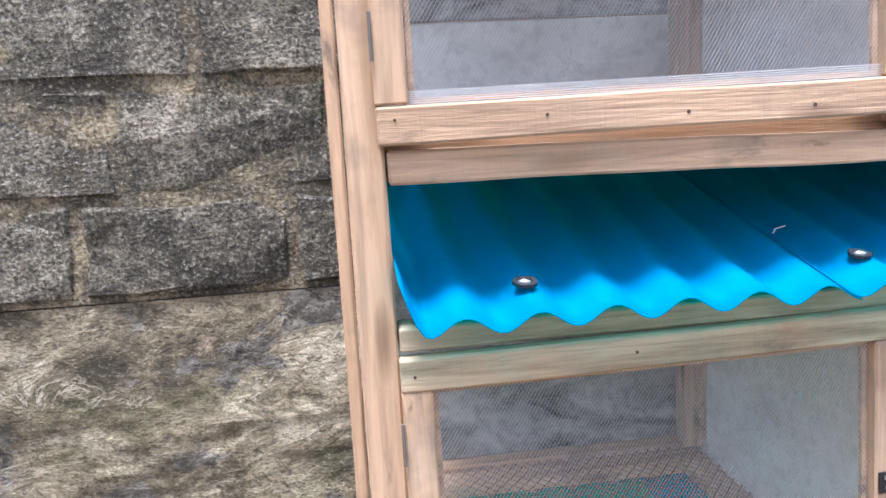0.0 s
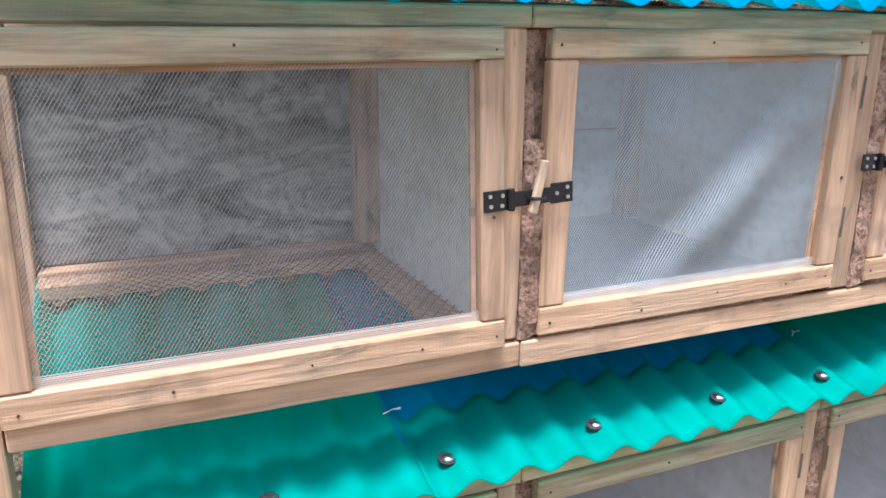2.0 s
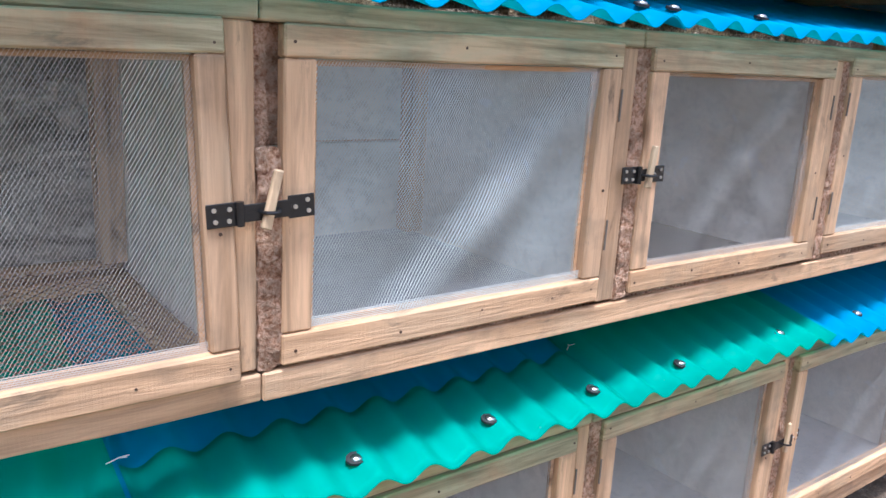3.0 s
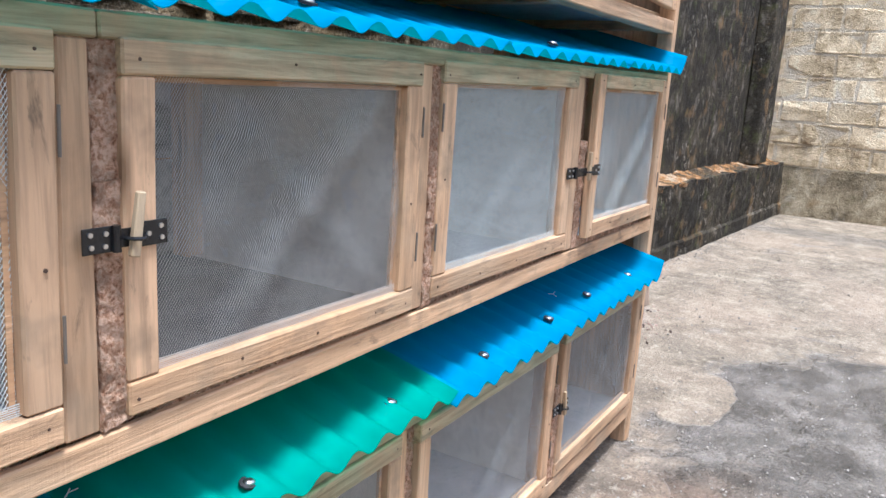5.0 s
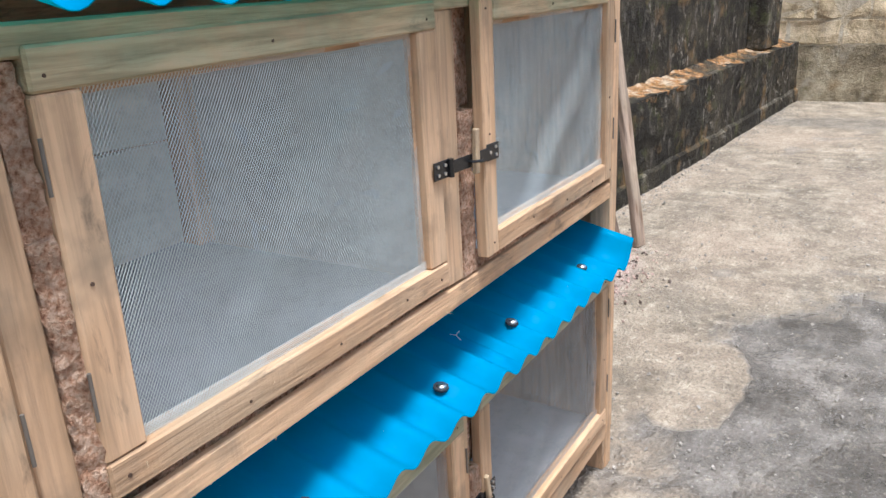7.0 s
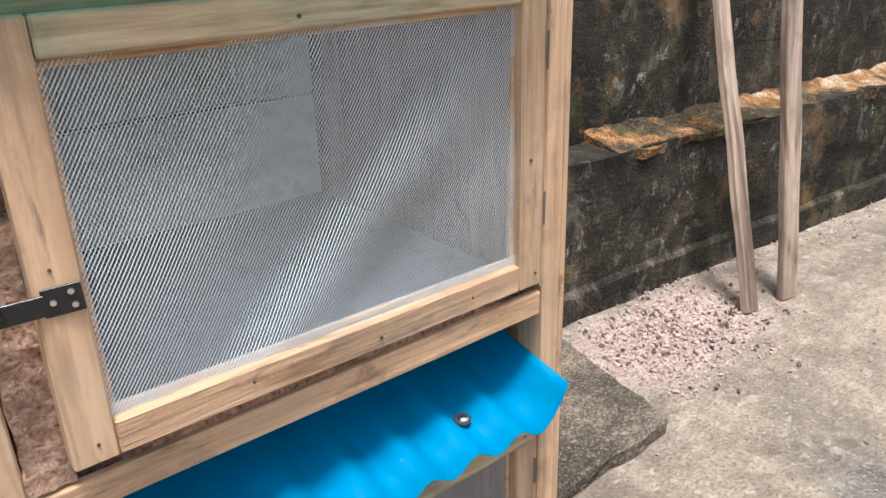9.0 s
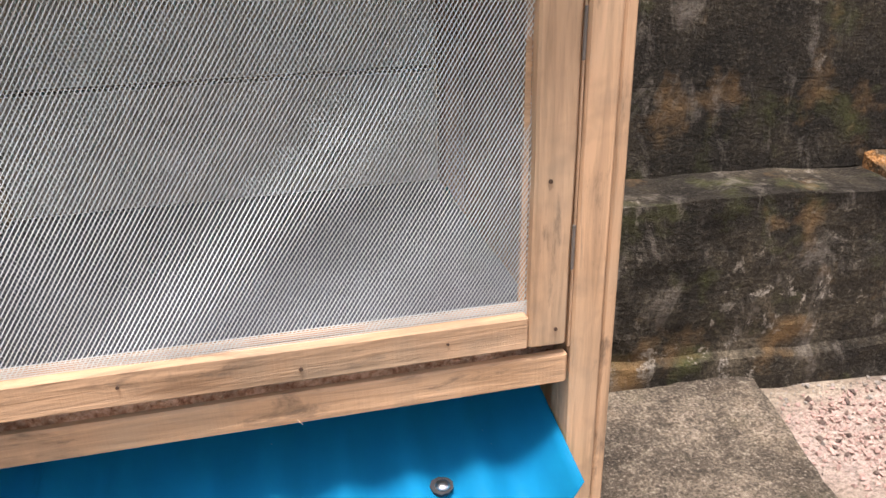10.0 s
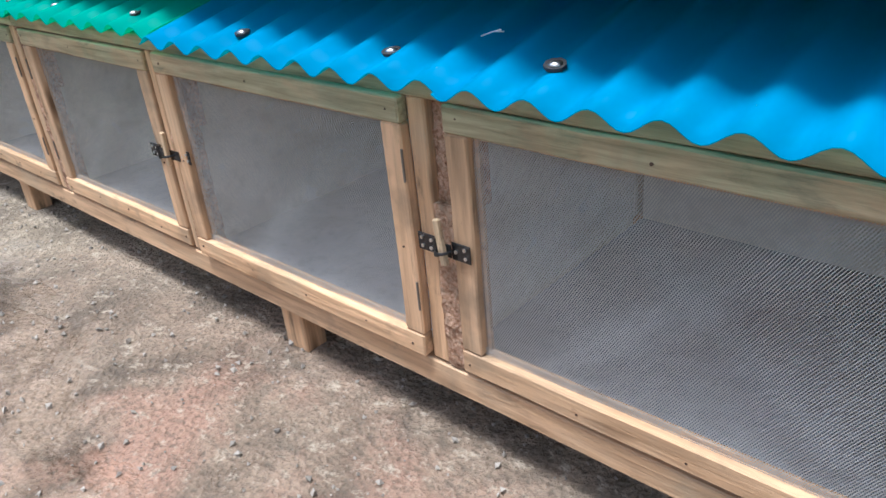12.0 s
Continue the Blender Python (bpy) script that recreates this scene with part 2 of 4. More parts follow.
MORTAR = blockwork("tan_mortar", [(0.4, (0.09, 0.076, 0.054)), (0.49, (0.26, 0.205, 0.13)), (0.55, (0.58, 0.45, 0.26)), (0.66, (0.78, 0.63, 0.42))], 0.25, 0.4, 26, 0.0, 0.8)
MORTAR_DARK = blockwork("dark_mortar", WET, 0.3, 0.25, 26, 0.0, 1.0, 0.3)
MORTAR_PALE = blockwork("pale_mortar", [(0.36, (0.42, 0.33, 0.21)), (0.46, (0.64, 0.53, 0.37)), (0.55, (0.76, 0.67, 0.53)), (0.7, (0.82, 0.74, 0.62))], 0.05, 0.25, 26, 0.2, 0.1, 0.0)


def lumpy_render():
    """Old hand-thrown render: swirling trowel ridges, algae in the hollows, pale worn crests."""
    n = Nodes("flaking_render")
    v = n.scaled((1, 1, 1.5))
    swirl = n.noise(v, 4.2, 9, 0.72, 0.5)
    small = n.noise(v, 22, 6, 0.72, 0.3)
    grit = n.noise(v, 130, 3, 0.7)
    blotch = n.noise(v, 3.1, 5, 0.6)
    col = n.ramp(swirl, [(0.36, (0.08, 0.064, 0.04)), (0.45, (0.24, 0.19, 0.115)), (0.54, (0.45, 0.36, 0.225)), (0.63, (0.78, 0.65, 0.45))])
    col = n.mix(n.ramp(small, [(0.38, 0.7), (0.5, 0.0)]), col, (0.06, 0.05, 0.032))
    col = n.mix(n.ramp(small, [(0.58, 0.0), (0.7, 0.55)]), col, (0.62, 0.54, 0.38))
    col = n.mix(n.ramp(blotch, [(0.52, 0.0), (0.66, 0.5)]), col, (0.2, 0.19, 0.08))
    col = n.mix(n.ramp(n.noise(n.scaled((1.7, 1, 2.3)), 4.4, 4, 0.5), [(0.66, 0.0), (0.72, 0.7)]), col, (0.62, 0.45, 0.31))
    bare = n.noise(n.scaled((1, 1, 1.6)), 3.6, 5, 0.6, 0.2)
    col = n.mix(n.ramp(bare, [(0.56, 0.0), (0.6, 0.75)]), col, n.ramp(small, [(0.4, (0.08, 0.072, 0.062)), (0.6, (0.34, 0.305, 0.26))]))
    fold = n.math("ABSOLUTE", n.math("SUBTRACT", n.noise(n.scaled((1, 1, 2.2)), 5.2, 6, 0.62, 0.8), 0.5))
    ridge = n.math("MULTIPLY", n.ramp(fold, [(0.0, 0.85), (0.022, 0.0)]), n.ramp(n.noise(v, 6.0, 2, 0.5), [(0.45, 0.0), (0.58, 1.0)]))
    col = n.mix(ridge, col, (0.74, 0.63, 0.44))
    col = n.mix(n.ramp(grit, [(0.36, 0.6), (0.5, 0.0)]), col, (0.06, 0.05, 0.038))
    col = n.mix(n.ramp(grit, [(0.6, 0.0), (0.68, 0.5)]), col, (0.6, 0.53, 0.42))
    h = n.math("ADD", n.math("ADD", swirl, n.math("MULTIPLY", ridge, 0.25)), n.math("ADD", n.math("MULTIPLY", small, 0.6), n.math("MULTIPLY", grit, 0.2)))
    n.bump(h, 1.0, 0.028)
    return n.finish(col, 0.92, 0, 0.25)


RENDER = lumpy_render()
RUST_LEDGE = blockwork("algae_ledge", [(0.4, (0.03, 0.024, 0.016)), (0.48, (0.12, 0.075, 0.035)), (0.53, (0.46, 0.21, 0.06)), (0.6, (0.66, 0.52, 0.36))], 0.6, 0.4, 26, 0.0, 0.8, 0.4)
SLAB = blockwork("rough_concrete_slab", [(0.36, (0.06, 0.048, 0.036)), (0.46, (0.15, 0.122, 0.09)), (0.55, (0.26, 0.212, 0.155)), (0.66, (0.44, 0.36, 0.27))], 0.15, 0.1, 26, 0.0, 0.9, 0.5)
RUBBLE = plain("pink_plaster_crumbs", (0.55, 0.38, 0.32), 0.95, 0, 0.5, 25, 0.3)
CLOD = plain("damp_clod", (0.14, 0.1, 0.08), 0.95, 0, 0.5, 25, 0.3)
PEBBLE = plain("grey_grit", (0.4, 0.36, 0.31), 0.85, 0, 0.55, 18, 0.3)


def ground_material():
    """Worn yard concrete, dry and beige, with damp dark patches that shine."""
    n = Nodes("yard_concrete")
    v = n.scaled((1, 1, 1))
    sep = n.add("ShaderNodeSeparateXYZ")
    n.link(v, sep.inputs[0])
    big = n.noise(v, 1.1, 6, 0.6, 0.4)
    mid = n.noise(v, 6, 6, 0.66)
    grit = n.noise(v, 85, 4, 0.75)
    agg = n.voronoi(v, 95)
    col = n.ramp(mid, [(0.34, (0.17, 0.135, 0.094)), (0.5, (0.3, 0.244, 0.174)), (0.64, (0.47, 0.39, 0.288))])
    col = n.mix(n.ramp(big, [(0.45, 0.0), (0.65, 0.6)]), col, (0.48, 0.37, 0.27))

    def blot(cx, cy, rx, ry, edge, ragged):
        dx = n.math("DIVIDE", n.math("SUBTRACT", sep.outputs[0], cx), rx)
        dy = n.math("DIVIDE", n.math("SUBTRACT", sep.outputs[1], cy), ry)
        d = n.math("ADD", n.math("MULTIPLY", dx, dx), n.math("MULTIPLY", dy, dy))
        d = n.math("ADD", d, n.math("MULTIPLY", n.math("SUBTRACT", n.noise(v, 3.4, 5, 0.6, 0.8), 0.5), ragged))
        return n.ramp(d, [(max(0.0, 0.5 - edge), 1.0), (0.5 + edge, 0.0)])

    wet = n.math("MAXIMUM", blot(3.55, -1.15, 1.8, 1.62, 0.05, 0.55), blot(1.35, -0.78, 1.3, 0.85, 0.07, 0.7))
    wet = n.math("MAXIMUM", wet, n.math("MULTIPLY", blot(8.3, -0.5, 0.35, 1.6, 0.2, 0.8), 0.55))
    wet = n.math("MAXIMUM", wet, n.math("MULTIPLY", n.ramp(n.noise(v, 2.6, 5, 0.6, 0.6), [(0.6, 0.0), (0.66, 0.4)]), 1.0))
    dry = n.math("MAXIMUM", blot(3.68, -0.1, 0.42, 0.2, 0.05, 0.6), blot(2.84, -0.12, 0.17, 0.14, 0.06, 0.6))
    dry = n.math("MAXIMUM", dry, blot(1.45, -0.07, 0.45, 0.13, 0.06, 0.5))
    wet = n.math("MULTIPLY", wet, n.math("SUBTRACT", 1.0, dry))
    puddle = n.ramp(n.noise(n.scaled((1.0, 1.6, 1)), 2.6, 4, 0.55, 0.4), [(0.43, 0.0), (0.55, 1.0)])
    col = n.mix(n.math("MULTIPLY", wet, 0.96), col, n.mix(n.ramp(mid, [(0.35, 0.0), (0.65, 1.0)]), (0.065, 0.06, 0.053), (0.22, 0.198, 0.173)))
    damp = blot(2.1, -0.35, 1.3, 0.75, 0.2, 0.8)
    col = n.mix(n.math("MULTIPLY", damp, 0.85), col, n.ramp(mid, [(0.38, (0.12, 0.082, 0.056)), (0.56, (0.33, 0.236, 0.166))]))
    red = n.math("MULTIPLY", blot(2.3, -0.3, 0.8, 0.4, 0.2, 1.2), n.ramp(n.noise(v, 4.2, 4, 0.6), [(0.45, 0.0), (0.6, 0.7)]))
    col = n.mix(red, col, (0.44, 0.25, 0.175))
    pink = n.math("MULTIPLY", blot(4.32, 0.57, 0.55, 0.3, 0.25, 0.9), n.ramp(grit, [(0.35, 0.4), (0.6, 0.9)]))
    col = n.mix(pink, col, (0.66, 0.5, 0.43))
    old = n.noise(n.scaled((1, 1.8, 1)), 1.9, 7, 0.68, 1.0)
    col = n.mix(n.math("MULTIPLY", n.ramp(old, [(0.52, 0.0), (0.64, 0.45)]), n.math("SUBTRACT", 1.0, wet)), col, (0.2, 0.165, 0.125))
    col = n.mix(n.ramp(grit, [(0.34, 0.65), (0.52, 0.0)]), col, (0.1, 0.085, 0.066))
    col = n.mix(n.ramp(grit, [(0.6, 0.0), (0.72, 0.6)]), col, (0.6, 0.55, 0.46))
    speck = n.noise(n.scaled((1, 1.3, 1)), 24, 7, 0.75, 0.3)
    col = n.mix(n.ramp(speck, [(0.36, 0.5), (0.45, 0.0)]), col, (0.12, 0.098, 0.075))
    col = n.mix(n.math("MULTIPLY", n.ramp(speck, [(0.55, 0.0), (0.63, 0.65)]), n.math("SUBTRACT", 1.0, n.math("MULTIPLY", wet, 0.7))), col, (0.56, 0.48, 0.37))
    rugged = n.math("ADD", n.math("MULTIPLY", n.math("ADD", mid, n.math("MULTIPLY", speck, 0.5)), 1.2), n.math("ADD", grit, n.math("MULTIPLY", agg, 0.5)))
    film = n.math("MULTIPLY", n.math("MULTIPLY", wet, puddle), 0.6)
    n.bump(n.math("MULTIPLY", rugged, n.math("SUBTRACT", 1.0, film)), 1.0, 0.016)
    rough = n.mix(wet, (0.92, 0.92, 0.92), n.mix(puddle, (0.22, 0.22, 0.22), (0.06, 0.06, 0.06)))
    return n.finish(col, rough, 0, 0.6)


GROUND = ground_material()


# ---- shape helpers ----
def part(name, bm, material, parent=None, label=""):
    """Links a bmesh as one mesh object, under its thing or part."""
    me = bpy.data.meshes.new(name)
    bm.to_mesh(me)
    bm.free()
    me.materials.append(material)
    ob = new(name, me)
    if parent is not None:
        ob.parent = parent
    return tagged(ob, label)


def thing(name, label, category, group="", kind=""):
    return tagged(new(name), label, category, group, kind)


def add_box(bm, lo, hi, bevel=0.0, turn=None):
    """A box between two corners, its edges eased; turn: a matrix to set it in place."""
    mid = [(a + b) / 2 for a, b in zip(lo, hi)]
    size = [abs(b - a) for a, b in zip(lo, hi)]
    made = bmesh.ops.create_cube(bm, size=1.0, matrix=Matrix.Translation(mid) @ Matrix.Diagonal((*size, 1)))
    vs = made["verts"]
    if bevel:
        es = list({e for v in vs for e in v.link_edges})
        out = bmesh.ops.bevel(bm, geom=es, offset=bevel, segments=1, affect="EDGES", profile=0.5)
        vs = list({v for f in out["faces"] for v in f.verts} | {v for v in vs if v.is_valid})
    if turn is not None:
        bmesh.ops.transform(bm, matrix=turn, verts=vs)
    return vs


def box(lo, hi, bevel=0.0, turn=None):
    bm = bmesh.new()
    add_box(bm, lo, hi, bevel, turn)
    return bm


def worn(bm, amount, scale=9.0):
    """Moves every corner a little, as hand-sawn timber and broken stone have it."""
    for v in bm.verts:
        d = noise.noise_vector(v.co * scale)
        v.co += d * amount
    return bm


def timber(lo, hi, cuts=6, uneven=0.0016, bevel=0.0025):
    """A hand-sawn length of timber: eased edges, slightly wavy faces."""
    bm = bmesh.new()
    add_box(bm, lo, hi, bevel)
    long = max(range(3), key=lambda n: hi[n] - lo[n])
    span = hi[long] - lo[long]
    for k in range(1, cuts):
        at = [0, 0, 0]
        at[long] = lo[long] + span * k / cuts
        way = [0, 0, 0]
        way[long] = 1
        bmesh.ops.bisect_plane(bm, geom=bm.verts[:] + bm.edges[:] + bm.faces[:], plane_co=at, plane_no=way)
    return worn(bm, uneven, 7.0)


def cylinder(at, axis, r, depth, sides=14, r2=None):
    bm = bmesh.new()
    m = Matrix.Translation(at) @ Vector(axis).to_track_quat("Z", "Y").to_matrix().to_4x4()
    bmesh.ops.create_cone(bm, cap_ends=True, segments=sides, radius1=r, radius2=r if r2 is None else r2, depth=depth, matrix=m)
    return bm


def strands(x0, x1, z0, z1, angle, gap, width, bulge, pieces=14):
    """Parallel thin wires across a pane in the plane of x and z, following its slack."""
    verts, faces = [], []
    d = Vector((math.cos(angle), math.sin(angle)))
    nrm = Vector((-d.y, d.x))
    corners = [Vector((x, z)) for x in (x0, x1) for z in (z0, z1)]
    lo, hi = min(c.dot(nrm) for c in corners), max(c.dot(nrm) for c in corners)
    k = lo + gap / 2
    while k < hi:
        ts = []
        p = nrm * k
        for a, b, lim in ((d.x, p.x, (x0, x1)), (d.y, p.y, (z0, z1))):
            if abs(a) > 1e-6:
                ts.append(sorted(((lim[0] - b) / a, (lim[1] - b) / a)))
        t0, t1 = max(t[0] for t in ts), min(t[1] for t in ts)
        if t1 - t0 > gap:
            n = max(2, int(pieces * (t1 - t0) / 0.4))
            first = len(verts)
            for i in range(n + 1):
                q = p + d * (t0 + (t1 - t0) * i / n)
                y = bulge(q.x, q.y)
                lean = (bulge(q.x + nrm.x * 0.01, q.y + nrm.y * 0.01) - y) / 0.01
                for s in (-0.5, 0.5):
                    e = q + nrm * width * s
                    verts.append((e.x, y + lean * width * s, e.y))
            for i in range(n):
                a = first + 2 * i
                faces.append((a, a + 1, a + 3, a + 2))
        k += gap
    return verts, faces


def wires(name, sets, material, parent, label=""):
    verts, faces = [], []
    for v, f in sets:
        n = len(verts)
        verts += v
        faces += [tuple(i + n for i in q) for q in f]
    me = bpy.data.meshes.new(name)
    me.from_pydata(verts, [], faces)
    me.materials.append(material)
    ob = new(name, me)
    ob.parent = parent
    return tagged(ob, label)


# ---- ground ----
bm = bmesh.new()
bmesh.ops.create_grid(bm, x_segments=40, y_segments=40, size=40.0)
tagged(part("ground", bm, GROUND), "worn beige concrete yard with damp dark patches", "ground", "", "structure")

# ---- walls ----
FOOT = (3.25, 0.935)
RUN = math.atan2(0.45 - 0.935, 9.35 - 3.25)


def masonry(name, label, length, courses, place, block_mat, joint_mat, thick=0.2, joint=0.018, jag=0.006, block=0.44, offsets=(0.0, 0.22), rough=0.006):
    """A block wall along its own x axis, front at y = 0: a mortar core with each block proud of it."""
    core = part(name, box((0, 0.0015, courses[0]), (length, thick, courses[-1])), joint_mat)
    tagged(core, label, "wall", "", "structure")
    core.matrix_world = place
    rng = random.Random(name)
    for r, (z0, z1) in enumerate(zip(courses, courses[1:])):
        x = -offsets[r % len(offsets)]
        while x < length:
            a, b = max(x + joint / 2, 0.0), min(x + block - joint / 2, length)
            if b - a > 0.05:
                bm = bmesh.new()
                j = joint / 2
                add_box(bm, (a, -rng.uniform(0, jag), z0 + j), (b, 0.05, z1 - j), min(0.006, joint / 2))
                bmesh.ops.subdivide_edges(bm, edges=[e for e in bm.edges if e.calc_length() > 0.1], cuts=3)
                part("block", worn(worn(bm, rough, 11.0), rough, 35.0), block_mat, core)
            x += block
    return core


def rough_strip(name, label, category, length, profile, step, amount, scale, material, place):
    """Old broken masonry along its own x axis: a profile of (y, z) points, drawn out and roughened."""
    bm = bmesh.new()
    fine = []
    for (ya, za), (yb, zb) in zip(profile, profile[1:]):
        n = max(1, int(math.hypot(yb - ya, zb - za) / step))
        fine += [(ya + (yb - ya) * k / n, za + (zb - za) * k / n) for k in range(n)]
    fine.append(profile[-1])
    rows = []
    for i in range(int(length / step) + 1):
        line = []
        for y, z in fine:
            p = Vector((i * step, y, z))
            d = noise.noise_vector(p * scale * 0.25) * amount + noise.noise_vector(p * scale) * amount * 0.6
            line.append(bm.verts.new((p.x, y + d.y, max(-0.01, z + d.z * (0.0 if z <= 0 else 0.8)))))
        rows.append(line)
    for a, b in zip(rows, rows[1:]):
        for k in range(len(fine) - 1):
            bm.faces.new((a[k], b[k], b[k + 1], a[k + 1]))
    for line in (rows[0], rows[-1]):
        bm.faces.new(line)
    ob = tagged(part(name, bm, material), label, category, "", "structure")
    ob.matrix_world = place
    return ob


left_courses = [1.05, 1.26, 1.49, 1.71, 1.93, 2.15, 2.37, 2.6]
masonry("wall_back", "mouldy dark grey concrete block wall with tan mortar joints", 7.2, left_courses, pose(-3.9, 0.88, 0), BLOCK_OLD, MORTAR, joint=0.026, jag=0.009, rough=0.011, offsets=(0.22, 0.12, 0.39, 0.17))
# lumpy render over rubble, below the block courses
lower = bmesh.new()
add_box(lower, (-3.9, 0.895, 0.47), (3.3, 1.08, 1.045), 0.0)
skin = []
for i in range(361):
    x = -3.9 + 0.02 * i
    line = []
    for k in range(30):
        z = 0.47 + 0.0199 * k
        p = Vector((x * 1.7, 0.4, z * 2.6))
        p += noise.noise_vector(p * 0.8) * 0.9
        lump = noise.fractal(p, 0.7, 2.3, 6) * 0.013
        line.append(lower.verts.new((x, 0.882 - lump, z)))
    skin.append(line)
for i in range(360):
    for k in range(29):
        lower.faces.new((skin[i][k], skin[i + 1][k], skin[i + 1][k + 1], skin[i][k + 1]))
tagged(part("wall_render", lower, RENDER), "lumpy weathered olive-brown render low on the block wall", "wall", "", "structure")
rough_strip("plinth", "damp dark concrete plinth below the wall", "plinth", 7.2, [(0.0, 0.0), (0.0, 0.462), (0.25, 0.462), (0.25, 0.0)], 0.035, 0.012, 14.0, BLOCK_OLD, pose(-3.9, 0.80, 0))
rough_strip("plinth_ledge", "brown broken mortar on the plinth ledge", "ledge", 7.2, [(0.0, 0.455), (0.0, 0.474), (0.06, 0.48), (0.075, 0.455)], 0.018, 0.016, 26.0, BLOCK_OLD, pose(-3.9, 0.795, 0))

side_place = Matrix.Translation((FOOT[0], FOOT[1], 0)) @ Matrix.Rotation(RUN, 4, "Z")
side_courses = [0.53] + [0.775 + 0.225 * k for k in range(9)]
masonry("wall_side", "dark wet mossy block wall of the yard", 6.3, side_courses, side_place @ pose(0, 0.2, 0), BLOCK_WET, MORTAR_DARK, joint=0.0015, jag=0.0015, rough=0.0015)
rough_strip("plinth", "black damp plinth along the yard wall", "plinth", 6.3, [(-0.022, 0.0), (-0.018, 0.1), (0.004, 0.115), (0.0, 0.535), (0.4, 0.535), (0.4, 0.0)], 0.035, 0.018, 11.0, BLOCK_WET, side_place)
rough_strip("plinth_ledge", "orange algae and broken mortar on the ledge", "ledge", 5.15, [(0.012, 0.5), (0.008, 0.53), (0.07, 0.541), (0.14, 0.548), (0.195, 0.57), (0.2, 0.5)], 0.018, 0.021, 24.0, RUST_LEDGE, side_place @ pose(1.15, 0, 0))
bm = bmesh.new()
add_box(bm, (5.15, 0.05, 0.56), (5.6, 0.199, 2.6), 0.012)
bmesh.ops.subdivide_edges(bm, edges=bm.edges[:], cuts=8, use_grid_fill=True)
ob = tagged(part("pilaster", worn(bm, 0.012, 5.0), BLOCK_WET), "mossy dark masonry pilaster on the yard wall", "pilaster", "", "structure")
ob.matrix_world = side_place
END_X = 9.35
end_place = Matrix.Translation((END_X, 1.0, 0)) @ Matrix.Rotation(radians(-90 + 4), 4, "Z")
masonry("wall_end", "pale beige block wall with smeared mortar", 12.0, [0.5 + 0.225 * k for k in range(11)], end_place, BLOCK_PALE, MORTAR_PALE, joint=0.022, jag=0.003, rough=0.009)
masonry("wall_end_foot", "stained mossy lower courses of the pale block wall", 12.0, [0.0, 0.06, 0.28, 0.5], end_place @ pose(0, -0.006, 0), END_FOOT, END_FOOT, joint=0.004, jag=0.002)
# plain walls that close the yard behind the camera
tagged(part("wall_yard", box((-4.2, -7.2, 0), (9.9, -7.0, 2.7)), BLOCK_PALE), "plain pale wall that closes the yard", "wall", "", "structure")
tagged(part("wall_far_side", box((-4.2, -7.0, 0), (-4.0, 1.1, 2.7)), BLOCK_OLD), "plain grey wall that closes the yard", "wall", "", "structure")

# ---- hutch ----
hutch = thing("rabbit_hutch", "three-tier wooden rabbit hutch with wire doors and plastic sheets", "animal hutch")
X0, X1 = -0.04, 3.13
DEPTH = 0.60
DOORS_MID = [(0.0, 0.570, 0.752, 1.145), (0.625, 1.165, 0.765, 1.149), (1.240, 1.780, 0.767, 1.157), (1.834, 2.422, 0.768, 1.166), (2.508, 3.127, 0.767, 1.172)]
DOORS_LOW = [(0.0, 0.570, 0.145, 0.540), (0.635, 1.148, 0.146, 0.540), (1.210, 1.765, 0.146, 0.542), (1.812, 2.424, 0.146, 0.547), (2.492, 3.116, 0.146, 0.545)]
DOORS_TOP = [(x0 - 0.008, x1 - 0.008, z0 + 0.61, z1 + 0.602) for x0, x1, z0, z1 in DOORS_MID]
# how far the corners of a door stand off its rectangle, in x and z: foot left, foot right, head left, head right
SKEW_MID = [((0.0, 0.0, -0.002, -0.014), (-0.001, 0.003, -0.002, 0.007)), ((-0.002, -0.007, 0.001, 0.0), (-0.005, -0.001, 0.002, 0.011)), ((-0.01, -0.013, -0.009, -0.01), (-0.001, -0.004, 0.001, 0.004)), ((-0.004, -0.005, 0.001, -0.008), (0.001, -0.003, 0.002, 0.009)), ((-0.001, -0.004, 0.002, -0.002), (0.014, 0.0, 0.003, 0.006))]
POST_EDGE = (0.594, 1.201, 1.807, 2.469)


def rail(name, x0, x1, z0, z1, y0, y1, rise=0.0):
    bm = timber((x0, y0, z0), (x1, y1, z1), 14, 0.002)
    for v in bm.verts:
        v.co.z += rise * v.co.x
    return part(name, bm, WOOD_ALGAE_GREENLIT if name == "head_rail" else WOOD_X, hutch)


# corner posts and side boards
for x0, x1, bx0, bx1 in ((X0, -0.002, -0.056, -0.0425), (3.131, 3.165, 3.1675, 3.181)):
    part("post", timber((x0, 0.0, 0.0), (x1, 0.05, 1.86), 9, 0.002), WOOD_Z, hutch)
    part("post", timber((x0, DEPTH - 0.05, 0.0), (x1, DEPTH, 1.86), 5, 0.002), WOOD_Z, hutch)
    if bx0 > 1:
        part("side_board", timber((bx0, 0.004, 0.1), (bx1, DEPTH, 1.86), 7, 0.0015), WOOD_Z, hutch)
    else:
        part("side_lath", timber((bx0, 0.004, 0.02), (bx1, 0.05, 1.86), 7, 0.0015), WOOD_Z, hutch)
for x in (0.83, 2.05):
    part("leg", timber((x - 0.03, 0.012, 0.0), (x + 0.03, 0.06, 0.094), 2, 0.002), WOOD_Z, hutch)
    part("leg", timber((x - 0.03, DEPTH - 0.05, 0.0), (x + 0.03, DEPTH, 0.094), 2, 0.002), WOOD_Z, hutch)

